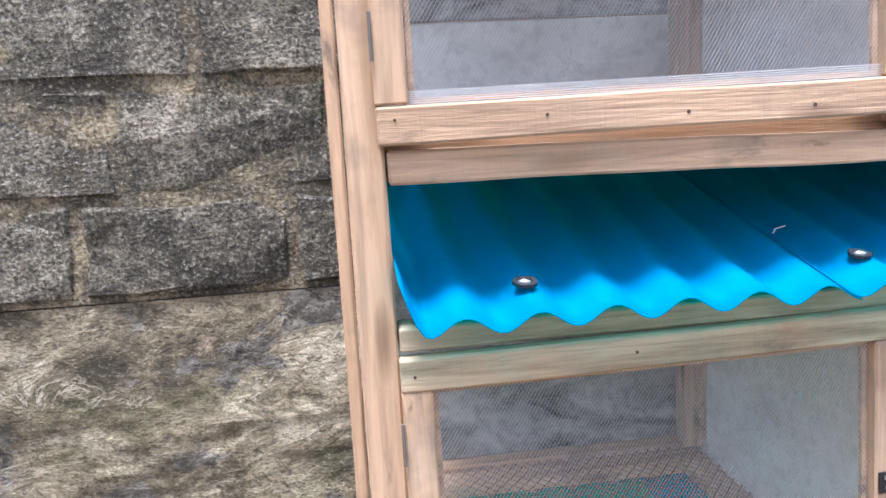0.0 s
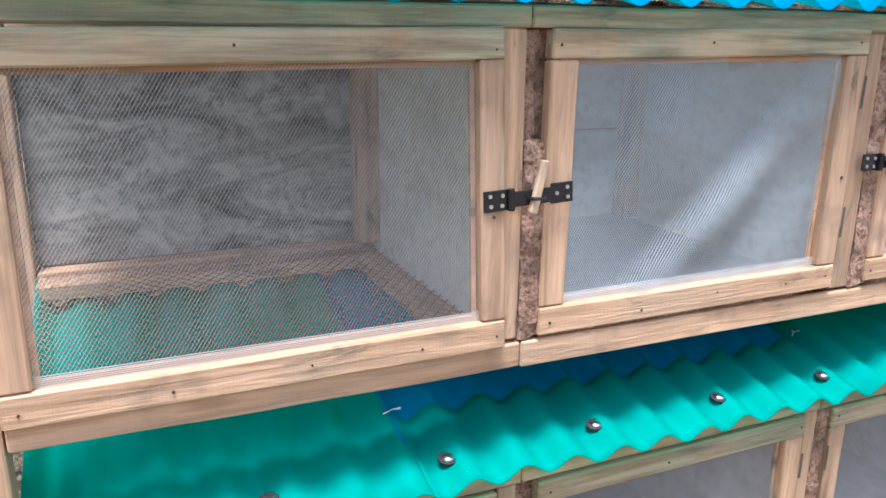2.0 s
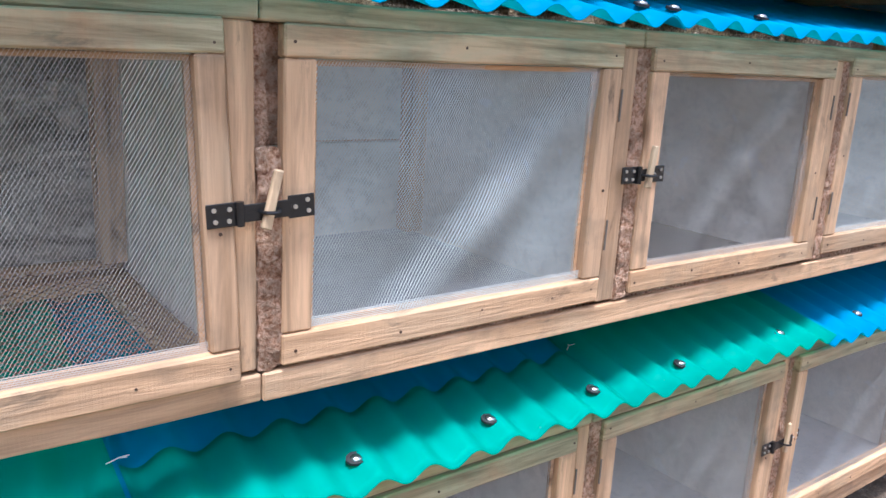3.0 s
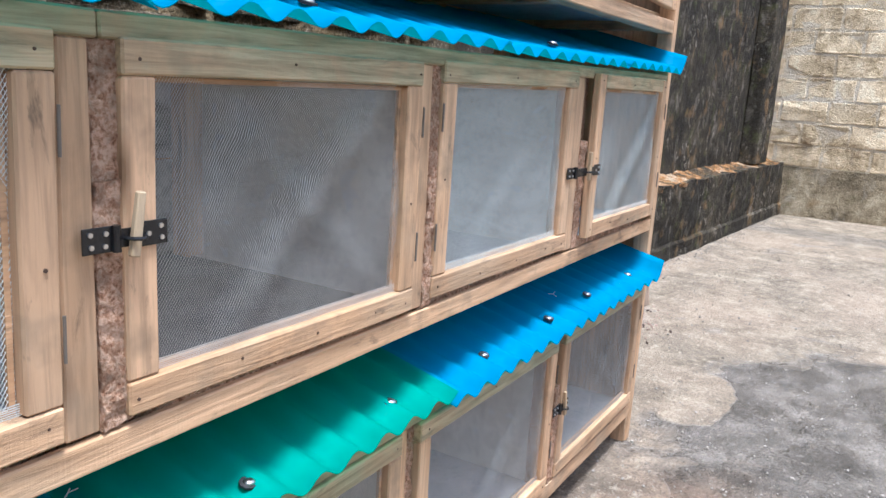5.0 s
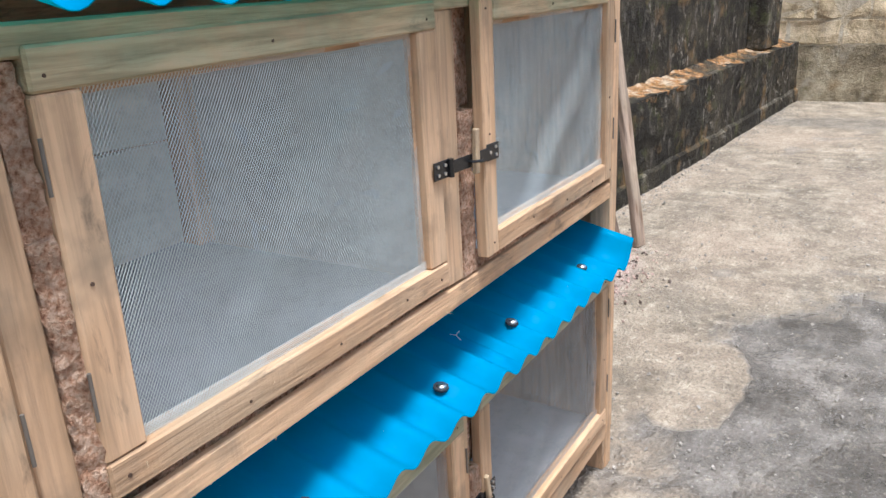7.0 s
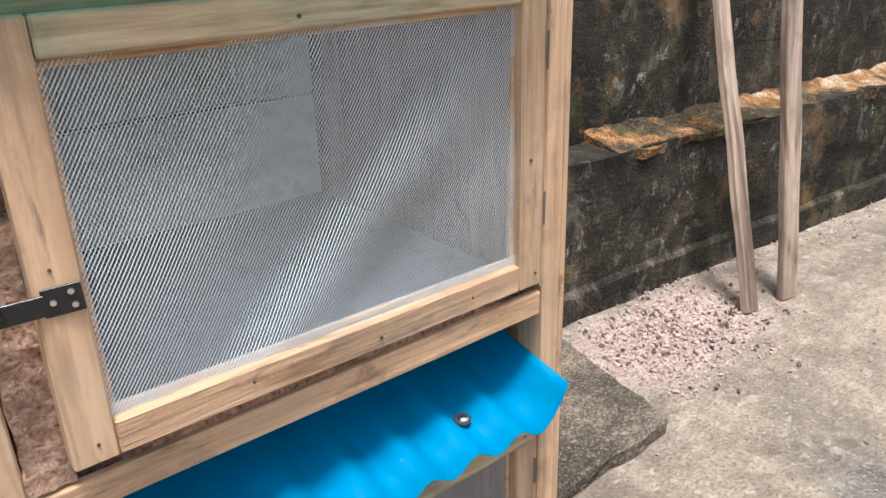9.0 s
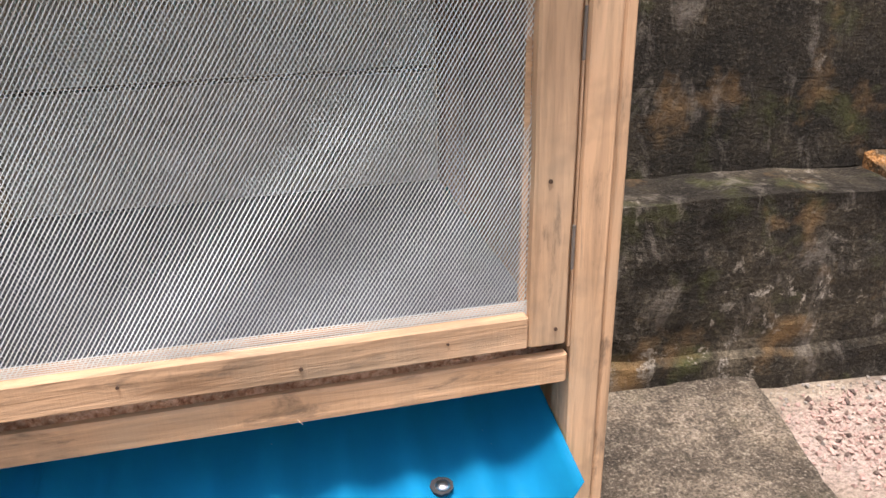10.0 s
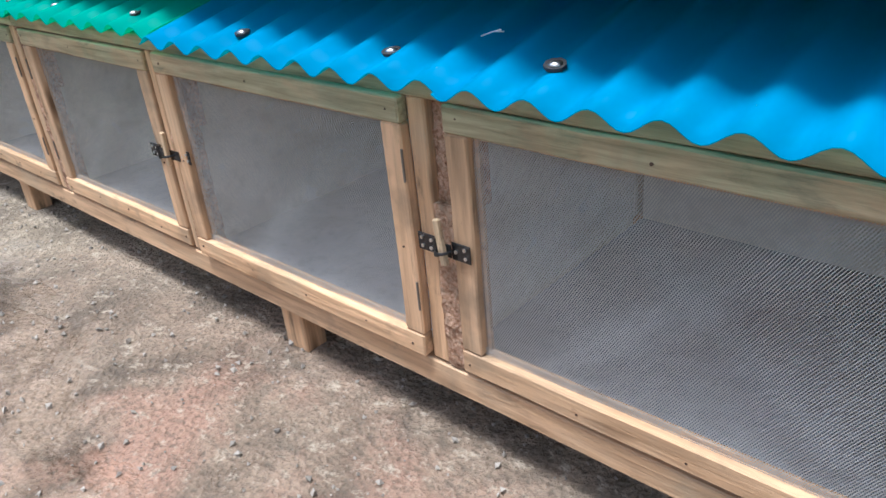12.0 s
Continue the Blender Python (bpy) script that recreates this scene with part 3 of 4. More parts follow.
TIERS = (
    (DOORS_LOW, 0.096, 0.141, 0.5435, 0.569, 0.001),
    (DOORS_MID, 0.722, 0.758, 1.1475, 1.174, 0.006),
    (DOORS_TOP, 1.317, 1.353, 1.752, 1.79, 0.004),
)
for doors, rb0, rb1, hb0, hb1, rise in TIERS:
    cutx = doors[1][0] - 0.026
    if doors is DOORS_TOP:
        rail("bottom_rail", 0.0, cutx, 1.322, 1.356, 0.0, 0.045, -0.016)
    else:
        rail("bottom_rail", 0.0, cutx, rb0 - (0.002 if doors is DOORS_MID else 0.009), rb1 - 0.004, 0.0, 0.045)
    rail("bottom_rail", cutx + 0.0015, 3.128, rb0 - 0.004, rb1 - 0.004, 0.0, 0.012 if doors is DOORS_MID else 0.045, 0.0)
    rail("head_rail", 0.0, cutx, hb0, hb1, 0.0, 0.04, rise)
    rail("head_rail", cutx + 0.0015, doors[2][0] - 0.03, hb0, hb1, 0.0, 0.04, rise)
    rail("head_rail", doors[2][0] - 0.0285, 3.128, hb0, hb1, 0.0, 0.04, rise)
    rail("back_rail", 0.0, 3.128, rb0, rb1, DEPTH - 0.045, DEPTH)
    rail("back_rail", 0.0, 3.128, hb0, hb1 + 0.03, DEPTH - 0.045, DEPTH, rise)
    # middle posts: a sawn face and a strip of rough bark beside it
    for p, ((_, a, z0, z1), (b, _, _, _)) in enumerate(zip(doors, doors[1:])):
        head = hb0 + rise * a
        face = POST_EDGE[p] if doors is DOORS_MID else a + (b - a) * 0.5
        bm = timber((a + 0.003, 0.002, rb1 + 0.001), (face, 0.05, head), 4, 0.0016)
        if doors is not DOORS_LOW:
            # the sawn face follows the edge of the door beside it
            for v in bm.verts:
                if v.co.x < a + 0.012:
                    k = (v.co.z - rb1) / (head - rb1)
                    v.co.x += SKEW_MID[p][0][1] * (1 - k) + SKEW_MID[p][0][3] * k
        part("post", bm, WOOD_Z, hutch)
        step = rb1 + 0.26
        # added filler that stops the lit cell showing through the recess
        part("post", timber((face + 0.001, 0.022, step), (b + 0.03, 0.05, head), 3, 0.001), BARK, hutch, "bark filler added behind the recess")
        for bz0, bz1, by, bx in ((rb1 + 0.001, step, 0.001, b - 0.001 if p < 3 else b + 0.002), (step + 0.001, head, 0.014, b - 0.013) if p in (0, 3) else (step + 0.001, head, 0.004, b - 0.002)):
            bm = bmesh.new()
            add_box(bm, (face + 0.001, by, bz0), (bx, 0.05 if bz0 < step else 0.0215, bz1), 0.0)
            bmesh.ops.subdivide_edges(bm, edges=[e for e in bm.edges if abs(e.verts[0].co.z - e.verts[1].co.z) > 0.1], cuts=24)
            bmesh.ops.subdivide_edges(bm, edges=[e for e in bm.edges if abs(e.verts[0].co.x - e.verts[1].co.x) > 0.008], cuts=3)
            part("bark_strip", worn(worn(bm, 0.0035, 45.0), 0.003, 120.0), BARK, hutch, "rough reddish bark edge")
        part("partition", box((a + 0.012, 0.0525, rb1 - 0.02), (a + 0.028, DEPTH - 0.047, head + 0.02)), PANEL, hutch, "limewashed grey partition board")
        part("inner_post", timber((a - 0.03, DEPTH - 0.09, rb1 + 0.01), (a + 0.011, DEPTH - 0.046, hb0), 3), WOOD_Z, hutch)

# unseen plain board, added to dim the cells of the top tier
part("roof_board", timber((-0.04, 0.0, 1.806), (3.165, DEPTH, 1.82), 10), WOOD_X, hutch)

part("jamb", timber((3.1185, 0.003, 0.0), (3.1305, 0.05, 0.5425), 4, 0.001), WOOD_Z, hutch)
part("jamb", timber((3.1275, 0.002, 0.76), (3.1305, 0.05, 1.16), 4, 0.0005, 0.001), WOOD_Z, hutch)
# added backing that keeps the bright top cells out of the gap
rail("front_joist", 0.0, 3.128, 1.33, 1.371, 0.047, 0.06)
# added strips in bark brown: the dark of the gap put into colour
for z0, z1, y0, y1 in ((0.724, 0.734, 0.0135, 0.0375), (0.724, 0.764, 0.039, 0.0465)):
    part("floor_edge", timber((0.6, y0, z0), (3.128, y1, z1), 14, 0.0015), BARK, hutch, "bark-brown filler for the shaded gap under the doors")

# cage floors, ledgers and backs
for t, (doors, rb0, rb1, hb0, hb1, rise) in enumerate(TIERS):
    ends = [d[1] + 0.012 for d in doors[:-1]] + [3.128]
    starts = [0.0] + [d[1] + 0.029 for d in doors[:-1]]
    for c, (a, b) in enumerate(zip(starts, ends)):
        part("ledger", timber((a, DEPTH - 0.1, rb1 - 0.034), (b, DEPTH - 0.047, rb1 - 0.008), 4), WOOD_X, hutch)
        part("ledger", timber((b - 0.05, 0.047, rb1 - 0.034), (b - 0.001, DEPTH - 0.102, rb1 - 0.008), 4), WOOD_Y, hutch)
        if t != 1 or c > 0:
            # top-tier and inner-cell floors are unseen, made solid to shade the sheets below
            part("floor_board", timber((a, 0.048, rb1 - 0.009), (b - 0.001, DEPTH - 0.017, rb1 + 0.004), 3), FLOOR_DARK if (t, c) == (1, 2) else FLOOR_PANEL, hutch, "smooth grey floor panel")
            # unseen, added to block daylight in the seam of the back boards
            part("back_lath", timber((a, DEPTH, (rb1 + hb0) / 2 - 0.03), (b, DEPTH + 0.012, (rb1 + hb0) / 2 + 0.03), 2), WOOD_X, hutch)
            for k in range(2):
                h = (hb0 - rb1) / 2
                # darker back boards in the third middle cell and high in the top first
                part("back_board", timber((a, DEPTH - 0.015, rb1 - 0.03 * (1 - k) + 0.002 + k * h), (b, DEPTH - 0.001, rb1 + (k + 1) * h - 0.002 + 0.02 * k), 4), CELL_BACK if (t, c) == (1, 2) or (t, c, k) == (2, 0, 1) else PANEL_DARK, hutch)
            continue
        sets = []
        for ang in (0.9, -0.9):
            v, f = strands(a + 0.002, b - 0.002, 0.047, DEPTH - 0.048, ang, 0.0165, 0.0021, lambda x, y: 0.0, 1)
            sets.append(([(x, z, rb1 - 0.004 + (0.0008 if ang > 0 else 0)) for x, y, z in v], f))
        wires("floor_mesh", sets, FLOOR_WIRE, hutch, "diamond floor mesh, reddish brown")["kind"] = "stuff"
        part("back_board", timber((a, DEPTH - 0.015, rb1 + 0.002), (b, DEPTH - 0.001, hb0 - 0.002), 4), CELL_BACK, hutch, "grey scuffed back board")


def door(x0, x1, z0, z1, hinge, ajar, style, slack, net, thin, gap, w, forward=0.0, skew=None):
    """A frame of four sawn laths with stretched netting; hinge: 'l' or 'r'."""
    y0, y1 = -0.003 - forward, 0.017 - forward
    top, bottom = 0.036, 0.038
    rng = random.Random(int(x0 * 1000 + z0 * 7000))

    def bulge(x, z):
        u, v = (x - x0) / (x1 - x0), (z - z0) / (z1 - z0)
        edge = max(0.0, math.sin(math.pi * u) * math.sin(math.pi * v)) ** 0.5
        fold = math.exp(-(((u - 0.15 - 0.75 * v) / 0.07) ** 2)) - 0.8 * math.exp(-(((u - 0.3 - 0.75 * v) / 0.1) ** 2))
        if style == 1:
            fold += math.exp(-(((u - 0.95 + 0.85 * v) / 0.06) ** 2)) - 0.9 * math.exp(-(((u - 1.1 + 0.85 * v) / 0.09) ** 2))
        ripple = 0.35 * math.sin(9 * u + 5 * v + style) + 0.2 * math.sin(17 * u - 11 * v)
        return (y0 + y1) / 2 + 0.003 + slack * edge * (fold * (0.55 if style % 2 == 0 else -0.35) + ripple)

    a, b, c, d = x0 + w - 0.006, x1 - w + 0.006, z0 + bottom - 0.006, z1 - top + 0.006
    sets = [strands(a, b, c, d, radians(57), gap, 0.335 * gap * thin, bulge), strands(a, b, c, d, radians(-57), gap, 0.165 * gap * thin, bulge)]
    sets.append(strands(a, b, c, c + 0.019, 0.0, 0.0022, 0.0011, lambda x, z: (y0 + y1) / 2))
    bead = bmesh.new()
    rings = []
    for y in (y1 - 0.006, y1):
        for inset in (0.001, 0.007):
            rings.append([bead.verts.new((x, y, z)) for x, z in ((x0 + w + inset, z0 + bottom + inset), (x1 - w - inset, z0 + bottom + inset), (x1 - w - inset, z1 - top - inset), (x0 + w + inset, z1 - top - inset))])
    for p, q in ((rings[0], rings[1]), (rings[1], rings[3]), (rings[3], rings[2]), (rings[2], rings[0])):
        for i in range(4):
            bead.faces.new((p[i], p[(i + 1) % 4], q[(i + 1) % 4], q[i]))
    bmesh.ops.recalc_face_normals(bead, faces=bead.faces[:])
    ob = part("door", worn(bead, 0.0006, 20), WOOD_X, hutch, "sawn wood door with grey wire netting")
    tagged(wires("netting", sets, net, ob), "grey wire netting", "", "", "stuff")
    e = 0.0008
    overlap = style % 3
    if overlap == 2:
        part("stile", timber((x0, y0, z0), (x0 + w, y1, z1), 4), WOOD_Z, ob)
        part("stile", timber((x1 - w, y0, z0), (x1, y1, z1), 4), WOOD_Z, ob)
        part("bottom_lath", timber((x0 + w + e, y0, z0), (x1 - w - e, y1, z0 + bottom), 6), WOOD_X, ob)
        part("top_lath", timber((x0 + w + e, y0, z1 - top), (x1 - w - e, y1, z1), 6), WOOD_ALGAE_GREENLIT, ob, "lath with algae and the sheet's green light in its colour")
    else:
        part("stile", timber((x0, y0, z0 + bottom + e), (x0 + w, y1, z1 - top - e), 4), WOOD_Z, ob)
        part("stile", timber((x1 - w, y0, z0 + bottom + e), (x1, y1, z1 - top - e), 4), WOOD_Z, ob)
        part("bottom_lath", timber((x0, y0 - 0.001, z0), (x1, y1, z0 + bottom), 6), WOOD_X, ob)
        part("top_lath", timber((x0, y0 - 0.001, z1 - top), (x1, y1, z1), 6), WOOD_ALGAE_GREENLIT, ob, "lath with algae and the sheet's green light in its colour")
    for fx, fz in ((0.03, 0.05), (0.03, 0.95), (0.97, 0.05), (0.97, 0.95), (0.3, 0.045), (0.55, 0.048), (0.8, 0.045), (0.45, 0.955), (0.035, 0.5), (0.965, 0.45)):
        x, z = x0 + (x1 - x0) * fx + rng.uniform(-0.006, 0.006), z0 + (z1 - z0) * fz + rng.uniform(-0.005, 0.005)
        part("nail_head", cylinder((x, y0 - 0.0012, z), (0, -1, 0), rng.uniform(0.0014, 0.0022), 0.0016, 8), NAIL, ob)
    # hinges: a knuckle in the joint and two leaves
    hx = x0 - 0.001 if hinge == "l" else x1 + 0.001
    for f in (0.27, 0.77):
        z = z0 + (z1 - z0) * f
        bm = cylinder((hx, y0 - 0.002, z), (0, 0, 1), 0.0018, 0.046, 10)
        part("hinge", bm, HINGE, ob, "dull steel butt hinge")
    if skew:
        # out of square, as it was nailed
        for piece in [ob, *ob.children]:
            for v in piece.data.vertices:
                u, k = min(1.0, max(0.0, (v.co.x - x0) / (x1 - x0))), min(1.0, max(0.0, (v.co.z - z0) / (z1 - z0)))
                shares = ((1 - u) * (1 - k), u * (1 - k), (1 - u) * k, u * k)
                v.co.x += sum(a * b for a, b in zip(shares, skew[0]))
                v.co.z += sum(a * b for a, b in zip(shares, skew[1]))
    if ajar:
        px = x1 if hinge == "r" else x0
        m = Matrix.Translation((px, 0, 0)) @ Matrix.Rotation(radians(ajar), 4, "Z") @ Matrix.Translation((-px, 0, 0))
        ob.matrix_basis = m
    return ob


STYLES = (("l", 0, 0, 0.006, 0.008), ("r", 0, 4, 0.02, 0.0), ("r", 0, 1, 0.02, 0.002), ("l", 0, 3, 0.007, 0.0), ("r", 1.6, 2, 0.012, 0.0))
for tier, doors in enumerate((DOORS_LOW, DOORS_MID, DOORS_TOP)):
    for k, (x0, x1, z0, z1) in enumerate(doors):
        hinge, ajar, style, slack, fwd = STYLES[k]
        if tier == 0:
            hinge, ajar, style, slack, fwd = (("l", 0, 0, 0.006, 0.0), ("r", 0, 1, 0.008, 0.0), ("l", 0, 3, 0.008, 0.0), ("r", 0, 0, 0.007, 0.008), ("r", 0, 1, 0.01, 0.0))[k]
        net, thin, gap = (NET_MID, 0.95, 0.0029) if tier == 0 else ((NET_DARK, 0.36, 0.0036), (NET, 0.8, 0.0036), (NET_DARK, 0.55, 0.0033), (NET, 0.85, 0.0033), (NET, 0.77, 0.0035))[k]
        w = (0.033, 0.039, 0.040, 0.044, 0.041)[k] if tier else 0.037
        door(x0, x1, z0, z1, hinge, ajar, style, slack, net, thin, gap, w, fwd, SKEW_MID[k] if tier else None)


def hasp(xl, xr, z, lean, tilt=0.0, out=0.0, turn=0.0):
    """A black steel hasp closed over its staple by a wooden peg."""
    w, y = 0.013, -0.0062 - out
    m = Matrix.Translation((xl, 0, z)) @ Matrix.Rotation(radians(-turn), 4, "Z") @ Matrix.Rotation(radians(-tilt), 4, "Y")
    span = xr - xl
    bm = bmesh.new()
    add_box(bm, (0.0, y, -w), (0.034, y + 0.0022, w), 0.0006, m)
    add_box(bm, (span - 0.032, y, -w), (span, y + 0.0022, w), 0.0006, m)
    add_box(bm, (0.032, y - 0.004, -0.0095), (span - 0.03, y - 0.0015, 0.0095), 0.0006, m)
    knuckle = cylinder((0.036, y - 0.002, 0), (0, 0, 1), 0.0046, 0.027, 10)
    bmesh.ops.transform(knuckle, matrix=m, verts=knuckle.verts[:])
    ob = part("hasp", bm, BLACK, hutch, "black steel hasp")
    part("knuckle", knuckle, BLACK, ob)
    sx = span * 0.55
    ring = bmesh.new()
    for i in range(7):
        a0, a1 = math.pi * i / 7, math.pi * (i + 1) / 7
        p0 = Vector((sx + 0.011 * math.cos(a0), y - 0.002 - 0.016 * math.sin(a0), 0))
        p1 = Vector((sx + 0.011 * math.cos(a1), y - 0.002 - 0.016 * math.sin(a1), 0))
        seg = (p1 - p0).to_track_quat("Z", "Y").to_matrix().to_4x4()
        bmesh.ops.create_cone(ring, cap_ends=True, segments=8, radius1=0.0022, radius2=0.0022, depth=(p1 - p0).length * 1.15, matrix=m @ Matrix.Translation((p0 + p1) / 2) @ seg)
    part("staple", ring, BLACK, ob)
    for dx, dz in ((0.008, 0.0065), (0.009, -0.006), (0.025, 0.006), (0.024, -0.0065), (span - 0.009, 0.0065), (span - 0.008, -0.006), (span - 0.024, 0.0)):
        bm = cylinder((dx, y - 0.0008, dz), (0, -1, 0), 0.0027, 0.002, 8)
        bmesh.ops.transform(bm, matrix=m, verts=bm.verts[:])
        part("screw", bm, STEEL, ob)
    bm = bmesh.new()
    add_box(bm, (-0.0055, -0.004, -0.027), (0.0055, 0.004, 0.039), 0.0015)
    for v in bm.verts:
        v.co.x *= 1.0 - 3.0 * v.co.z if v.co.z > 0 else 1.0
    worn(bm, 0.001, 30)
    bmesh.ops.transform(bm, matrix=m @ Matrix.Translation((sx, y - 0.0085, 0.007)) @ Matrix.Rotation(radians(lean), 4, "Y"), verts=bm.verts[:])
    part("peg", bm, PEG, ob, "split pale wooden peg")
    return ob


hasp(0.532, 0.657, 0.949, 17, 3, 0.009)
hasp(1.180, 1.279, 0.963, 9, 0, 0.003)
hasp(2.386, 2.548, 0.946, 4, 1, 0.001, 6.3)
hasp(1.716, 1.856, 0.350, 5, 2, 0.003)
hasp(2.434, 2.527, 0.347, -8, 0, 0.003)
hasp(0.530, 0.668, 0.350, 8, 0, 0.003)
hasp(0.527, 0.652, 1.548, 10, 0, 0.009)
hasp(1.175, 1.274, 1.555, 10, 0, 0.003)
hasp(2.38, 2.545, 1.55, 6, 0, 0.001, 6.3)

# corrugated sheets
PITCH, WAVE = 0.0762, 0.0088


def sheet(x0, x1, y0, y1, z_front, slope, material, lift=0.0, rise=0.0, curl_l=0.0, curl_r=0.0, ragged=0.0):
    """A corrugated plastic sheet that falls towards the front, 1.5 mm thick."""
    per = 10
    n = max(6, int((x1 - x0) / PITCH * per))
    rows = 10
    bm = bmesh.new()
    grid = []
    for j in range(rows + 1):
        line = []
        for i in range(n + 1):
            x = x0 + (x1 - x0) * i / n
            y = y0 + (y1 - y0) * j / rows
            if j == 0:
                y += ragged * noise.noise(Vector((x * 9, 0.3, z_front)))
            z = z_front + slope * (y + 0.04) + rise * x + lift - WAVE * math.cos(2 * math.pi * (x - 0.026) / PITCH)
            z += 0.0025 * noise.noise(Vector((x * 3, y * 4, z_front)))
            if curl_l and x < x0 + 0.03:
                z += curl_l * ((x0 + 0.03 - x) / 0.03) ** 2
            if curl_r and x > x1 - 0.035:
                z += curl_r * ((x - x1 + 0.035) / 0.035) ** 2
            line.append(bm.verts.new((x, y, z)))
        grid.append(line)
    for j in range(rows):
        for i in range(n):
            bm.faces.new((grid[j][i], grid[j][i + 1], grid[j + 1][i + 1], grid[j + 1][i]))
    for f in bm.faces:
        f.smooth = True
    ob = part("roof_sheet", bm, material, hutch, "corrugated translucent green plastic sheet" if material is GREEN else "corrugated translucent blue plastic sheet")
    solid = ob.modifiers.new("thickness", "SOLIDIFY")
    solid.thickness, solid.offset = 0.0014, 1.0
    return ob


ZL, ZM, SLOPE = 0.577, 1.182, 0.235
low = [
    sheet(0.0, 0.482, -0.036, 0.53, ZL, SLOPE, GREEN, 0.0, 0.002, 0.04),
    sheet(0.455, 1.262, 0.06, 0.53, ZL, SLOPE, BLUE, 0.0004, 0.002),
    sheet(0.462, 1.262, -0.036, 0.118, ZL, SLOPE, GREEN, 0.0022, 0.002, ragged=0.006),
    sheet(1.225, 1.885, -0.038, 0.53, ZL, SLOPE, GREEN, 0.004, 0.002, ragged=0.006),
    sheet(1.862, 2.560, -0.050, 0.53, ZL, SLOPE, BLUE, 0.0022, 0.001, ragged=0.005),
    sheet(2.525, 3.129, -0.054, 0.53, ZL, SLOPE, BLUE, 0.004, 0.0, 0.0, 0.05, 0.006),
]
mid = [
    sheet(0.0, 0.482, -0.046, 0.53, ZM, SLOPE, BLUE, 0.0, 0.006, 0.045),
    sheet(0.462, 1.24, -0.048, 0.53, ZM, SLOPE, BLUE, 0.003, 0.006, ragged=0.005),
    sheet(1.215, 1.98, -0.048, 0.53, ZM, SLOPE, BLUE, 0.006, 0.006, ragged=0.005),
    sheet(1.955, 2.66, -0.048, 0.53, ZM, SLOPE, BLUE, 0.003, 0.006, ragged=0.005),
    sheet(2.63, 3.129, -0.048, 0.53, ZM, SLOPE, BLUE, 0.006, 0.006, 0.0, 0.045, 0.005),
]


def washer(x, y, z, owner, tip):
    """A roofing nail with a domed bright head on a black rubber disc."""
    bm = cylinder((x, y, z), (0.02, -SLOPE, 1), 0.0135, 0.004, 9)
    bmesh.ops.scale(bm, vec=(1.0, 0.9, 1.0), space=Matrix.Translation((-x, -y, -z)), verts=bm.verts[:])
    ob = part("rubber_washer", worn(bm, 0.0012, 40), RUBBER, owner, "black rubber washer")
    bm = bmesh.new()
    bmesh.ops.create_uvsphere(bm, u_segments=12, v_segments=6, radius=0.0092, matrix=Matrix.Translation((x + tip, y, z + 0.0012)) @ Matrix.Diagonal((1, 1, 0.5, 1)))
    for f in bm.faces:
        f.smooth = True
    ob = part("nail_head", bm, STEEL, owner, "bright domed nail head")


def owner_at(sheets, spans, x):
    for s, (a, b) in reversed(list(zip(sheets, spans))):
        if a <= x <= b:
            return s
    return sheets[0]


LOW_SPANS = [(0, 0.46), (9, 9), (0.46, 1.24), (1.24, 1.87), (1.87, 2.54), (2.54, 3.2)]
MID_SPANS = [(0, 0.46), (0.46, 1.225), (1.225, 1.965), (1.965, 2.64), (2.64, 3.2)]
for x in (0.265, 0.501, 0.735, 0.965, 1.19, 1.42, 1.745, 2.075, 2.40, 2.65, 2.99):
    washer(x, 0.013, ZL + SLOPE * 0.053 + 0.001 * x - 0.6 * WAVE * math.cos(2 * math.pi * (x - 0.026) / PITCH) + 0.008, owner_at(low, LOW_SPANS, x), 0.001)
for x in (0.136, 0.514, 0.90, 1.20, 1.275, 1.51, 1.765, 2.02, 2.27, 2.55, 2.86):
    washer(x, 0.006, ZM + SLOPE * 0.046 + 0.006 * x - WAVE * math.cos(2 * math.pi * (x - 0.026) / PITCH) + 0.009, owner_at(mid, MID_SPANS, x), -0.001)


def stitch(x, y, z, owner, turn):
    """A short white thread that ties two sheets."""
    bm = bmesh.new()
    for a, b in (((-0.016, 0, 0.003), (0.0, 0, 0.006)), ((0, 0, 0.006), (0.015, 0.004, 0.003)), ((0, 0, 0.006), (0.006, -0.01, 0.009))):
        p, q = Vector(a), Vector(b)
        bmesh.ops.create_cone(bm, cap_ends=True, segments=6, radius1=0.0009, radius2=0.0009, depth=(q - p).length, matrix=Matrix.Translation((x, y, z)) @ Matrix.Rotation(radians(turn), 4, "Z") @ Matrix.Translation((p + q) / 2) @ (q - p).to_track_quat("Z", "Y").to_matrix().to_4x4())
    part("tie_thread", bm, TIE, owner, "white tie thread")


for x, y, turn in ((0.47, 0.1, 50), (0.47, 0.37, 40), (1.225, 0.2, 20)):
    stitch(x, y, ZM + SLOPE * (y + 0.04) + 0.008 + 0.006 * x, mid[1], turn)
for x, y, turn in ((0.462, 0.115, 10), (1.235, 0.12, 35), (0.50, 0.3, 15), (2.53, 0.06, 60)):
    stitch(x, y, ZL + SLOPE * (y + 0.04) + 0.01 + 0.002 * x, low[2], turn)

# wood splinters left by the saw
rng = random.Random(5)
for k in range(26):
    x = rng.uniform(0.05, 3.1)
    z = rng.choice((0.723, 0.768, 0.79))
    bm = cylinder((x, -0.004, z), (rng.uniform(-1, 1), -0.6, rng.uniform(-1, 0.6)), 0.0005, rng.uniform(0.006, 0.014), 5, 0.0001)
    part("splinter", bm, PEG, hutch)


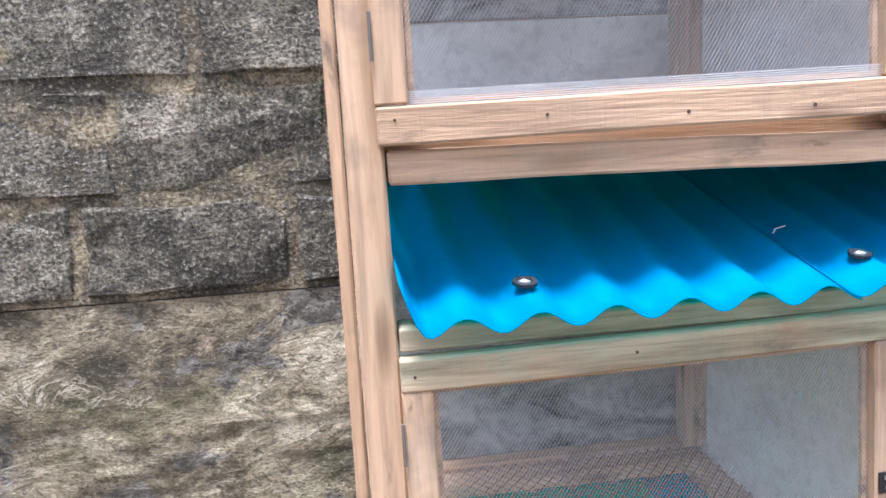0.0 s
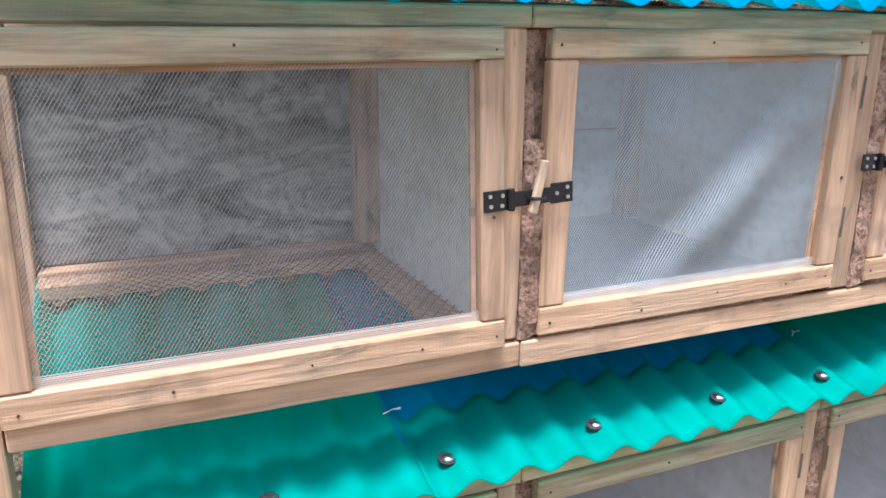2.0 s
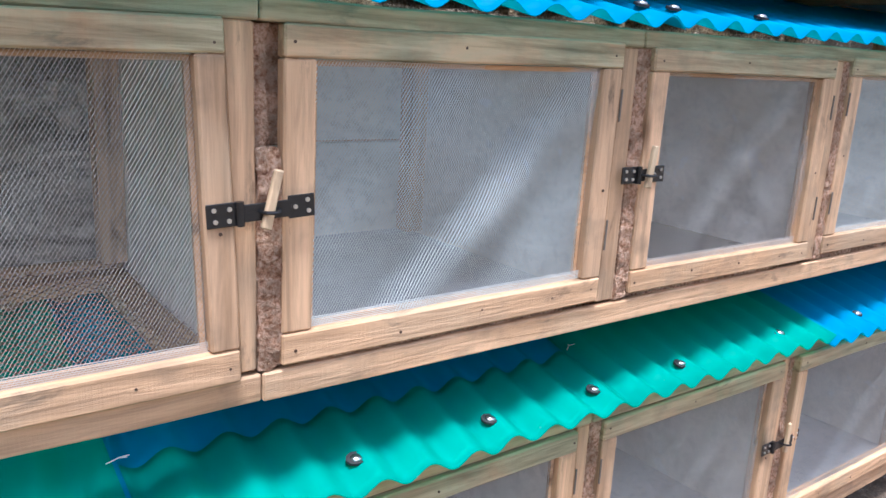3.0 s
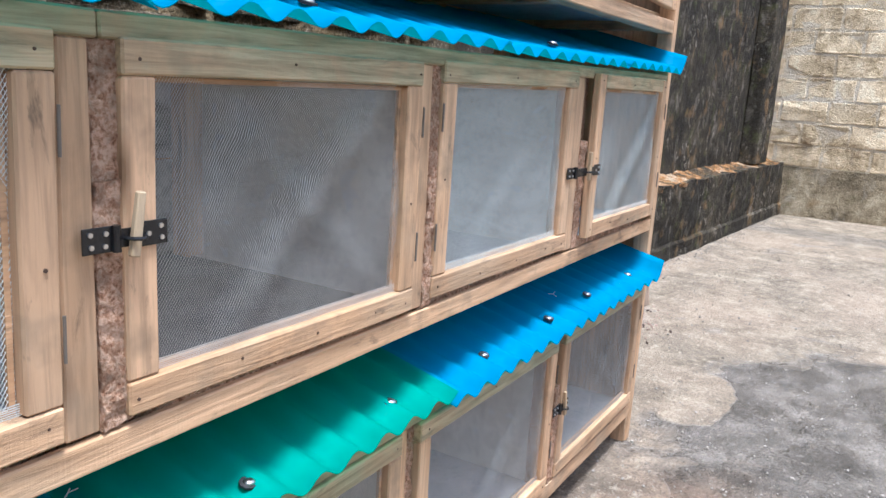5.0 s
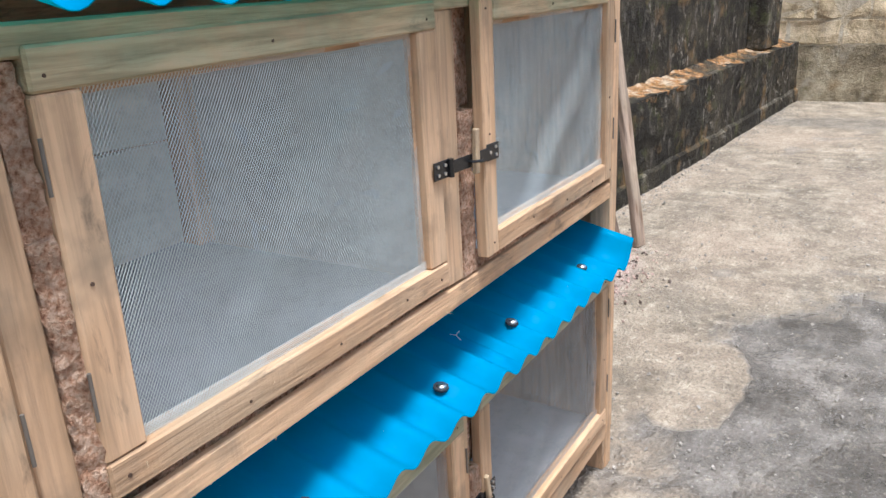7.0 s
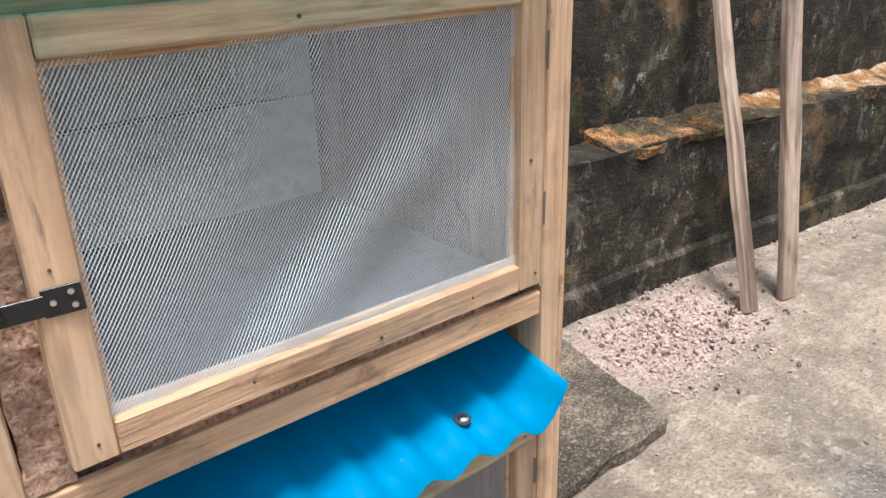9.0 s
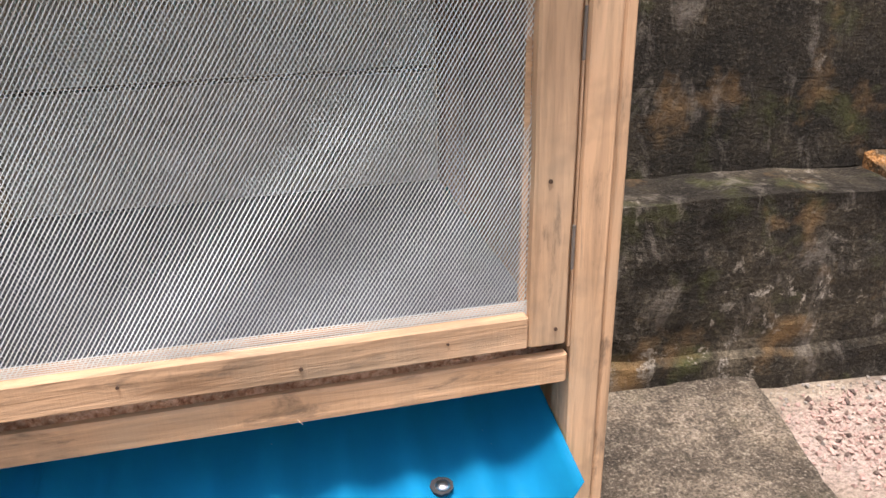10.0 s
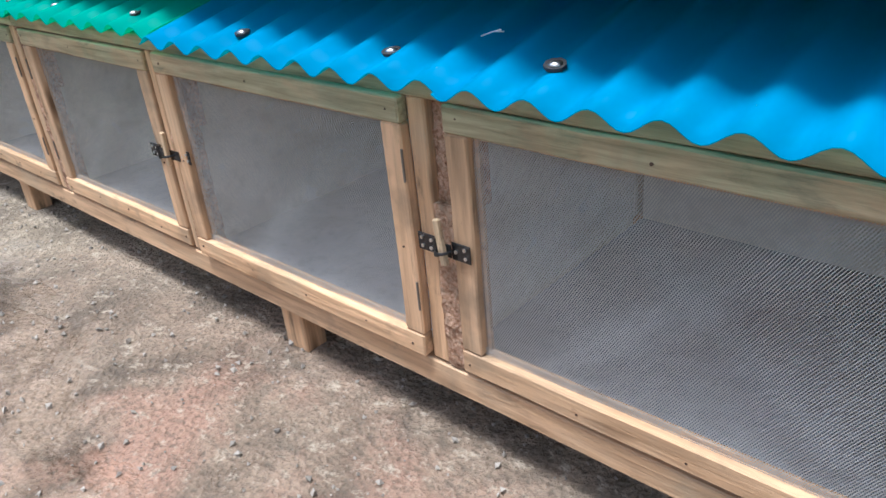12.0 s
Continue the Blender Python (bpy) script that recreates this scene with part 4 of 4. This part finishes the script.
# ---- yard things ----
def plank(foot, head, width, thick, twist, label):
    """A rough old plank that leans with its foot on the ground."""
    p, q = Vector(foot), Vector(head)
    length = (q - p).length
    bm = bmesh.new()
    add_box(bm, (-width / 2, -thick / 2, 0), (width / 2, thick / 2, length), 0.004)
    for k in range(1, 24):
        bmesh.ops.bisect_plane(bm, geom=bm.verts[:] + bm.edges[:] + bm.faces[:], plane_co=(0, 0, length * k / 24), plane_no=(0, 0, 1))
    worn(bm, 0.006, 5.0)
    ob = part("plank", bm, WOOD_OLD)
    ob.matrix_world = Matrix.Translation(p) @ (q - p).to_track_quat("Z", "Y").to_matrix().to_4x4() @ Matrix.Rotation(radians(twist), 4, "Z")
    return tagged(ob, label, "plank", "planks leaning on the wall")


plank((4.66, 0.488, 0.0), (4.93, 1.0, 1.42), 0.07, 0.03, 30, "weathered brown wooden plank leaning against the wall")
plank((4.847, 0.46, 0.0), (5.14, 0.94, 2.45), 0.08, 0.03, 25, "grey weathered wooden plank leaning against the wall")


def slab(x0, x1, y0, y1, h, skew, label):
    bm = bmesh.new()
    add_box(bm, (x0, y0, -0.01), (x1, y1, h), 0.008)
    bmesh.ops.subdivide_edges(bm, edges=bm.edges[:], cuts=18, use_grid_fill=True)
    for v in bm.verts:
        v.co.x += skew * (v.co.y - y0)
    tagged(part("concrete_slab", worn(worn(bm, 0.012, 7.0), 0.006, 40.0), SLAB), label, "slab", "slabs beside the hutch")


slab(3.345, 3.90, 0.265, 0.88, 0.045, 0.22, "rough low concrete slab lying beside the hutch")
slab(3.19, 3.33, 0.30, 0.90, 0.05, 0.0, "narrow rough concrete slab at the hutch's foot")


def scatter(name, label, category, count, area, size, material, seed):
    """Loose crumbs on the ground, too many to count, as one mesh."""
    rng = random.Random(seed)
    verts, faces = [], []
    shape = [(1, 0, 0), (-1, 0, 0), (0, 1, 0), (0, -1, 0), (0, 0, 1), (0, 0, -0.6)]
    tris = [(0, 2, 4), (2, 1, 4), (1, 3, 4), (3, 0, 4), (2, 0, 5), (1, 2, 5), (3, 1, 5), (0, 3, 5)]
    for _ in range(count):
        x, y = area(rng)
        s = size * rng.uniform(0.3, 1.0) ** 2 * 1.6
        turn = Euler((rng.uniform(0, 3), rng.uniform(0, 3), rng.uniform(0, 6))).to_matrix()
        n = len(verts)
        for p in shape:
            q = turn @ Vector((p[0] * rng.uniform(0.6, 1.2), p[1] * rng.uniform(0.6, 1.1), p[2] * rng.uniform(0.5, 0.9)))
            verts.append((x + q.x * s, y + q.y * s, max(0.0005, s * 0.5 + q.z * s)))
        faces += [tuple(n + i for i in t) for t in tris]
    me = bpy.data.meshes.new(name)
    me.from_pydata(verts, [], faces)
    me.materials.append(material)
    return tagged(new(name, me), label, category, "", "stuff")


def heap(rng):
    while True:
        x, y = rng.gauss(4.32, 0.22), rng.gauss(0.58, 0.12)
        if y < 0.8 and x > 3.98:
            return x, y


scatter("plaster_rubble", "pinkish crumbled plaster scattered at the wall's foot", "rubble", 1600, heap, 0.007, RUBBLE, 3)
scatter("clods", "dark damp clods among the plaster crumbs", "clods", 260, heap, 0.009, CLOD, 8)
scatter("grit", "grey grit and small stones on the yard", "grit", 2200, lambda r: (r.uniform(0.4, 3.3), r.uniform(-1.1, 0.15)), 0.0055, PEBBLE, 4)
scatter("grit", "grey grit and crumbs along the wall's foot", "grit", 900, lambda r: (lambda x: (x, 0.92 - 0.0795 * (x - 3.25) - abs(r.gauss(0, 0.09))))(r.uniform(3.95, 9.0)), 0.007, PEBBLE, 6)
scatter("grit", "scattered grit on the open yard", "grit", 1500, lambda r: (r.uniform(3.2, 7.5), r.uniform(-2.0, 0.4)), 0.006, PEBBLE, 7)
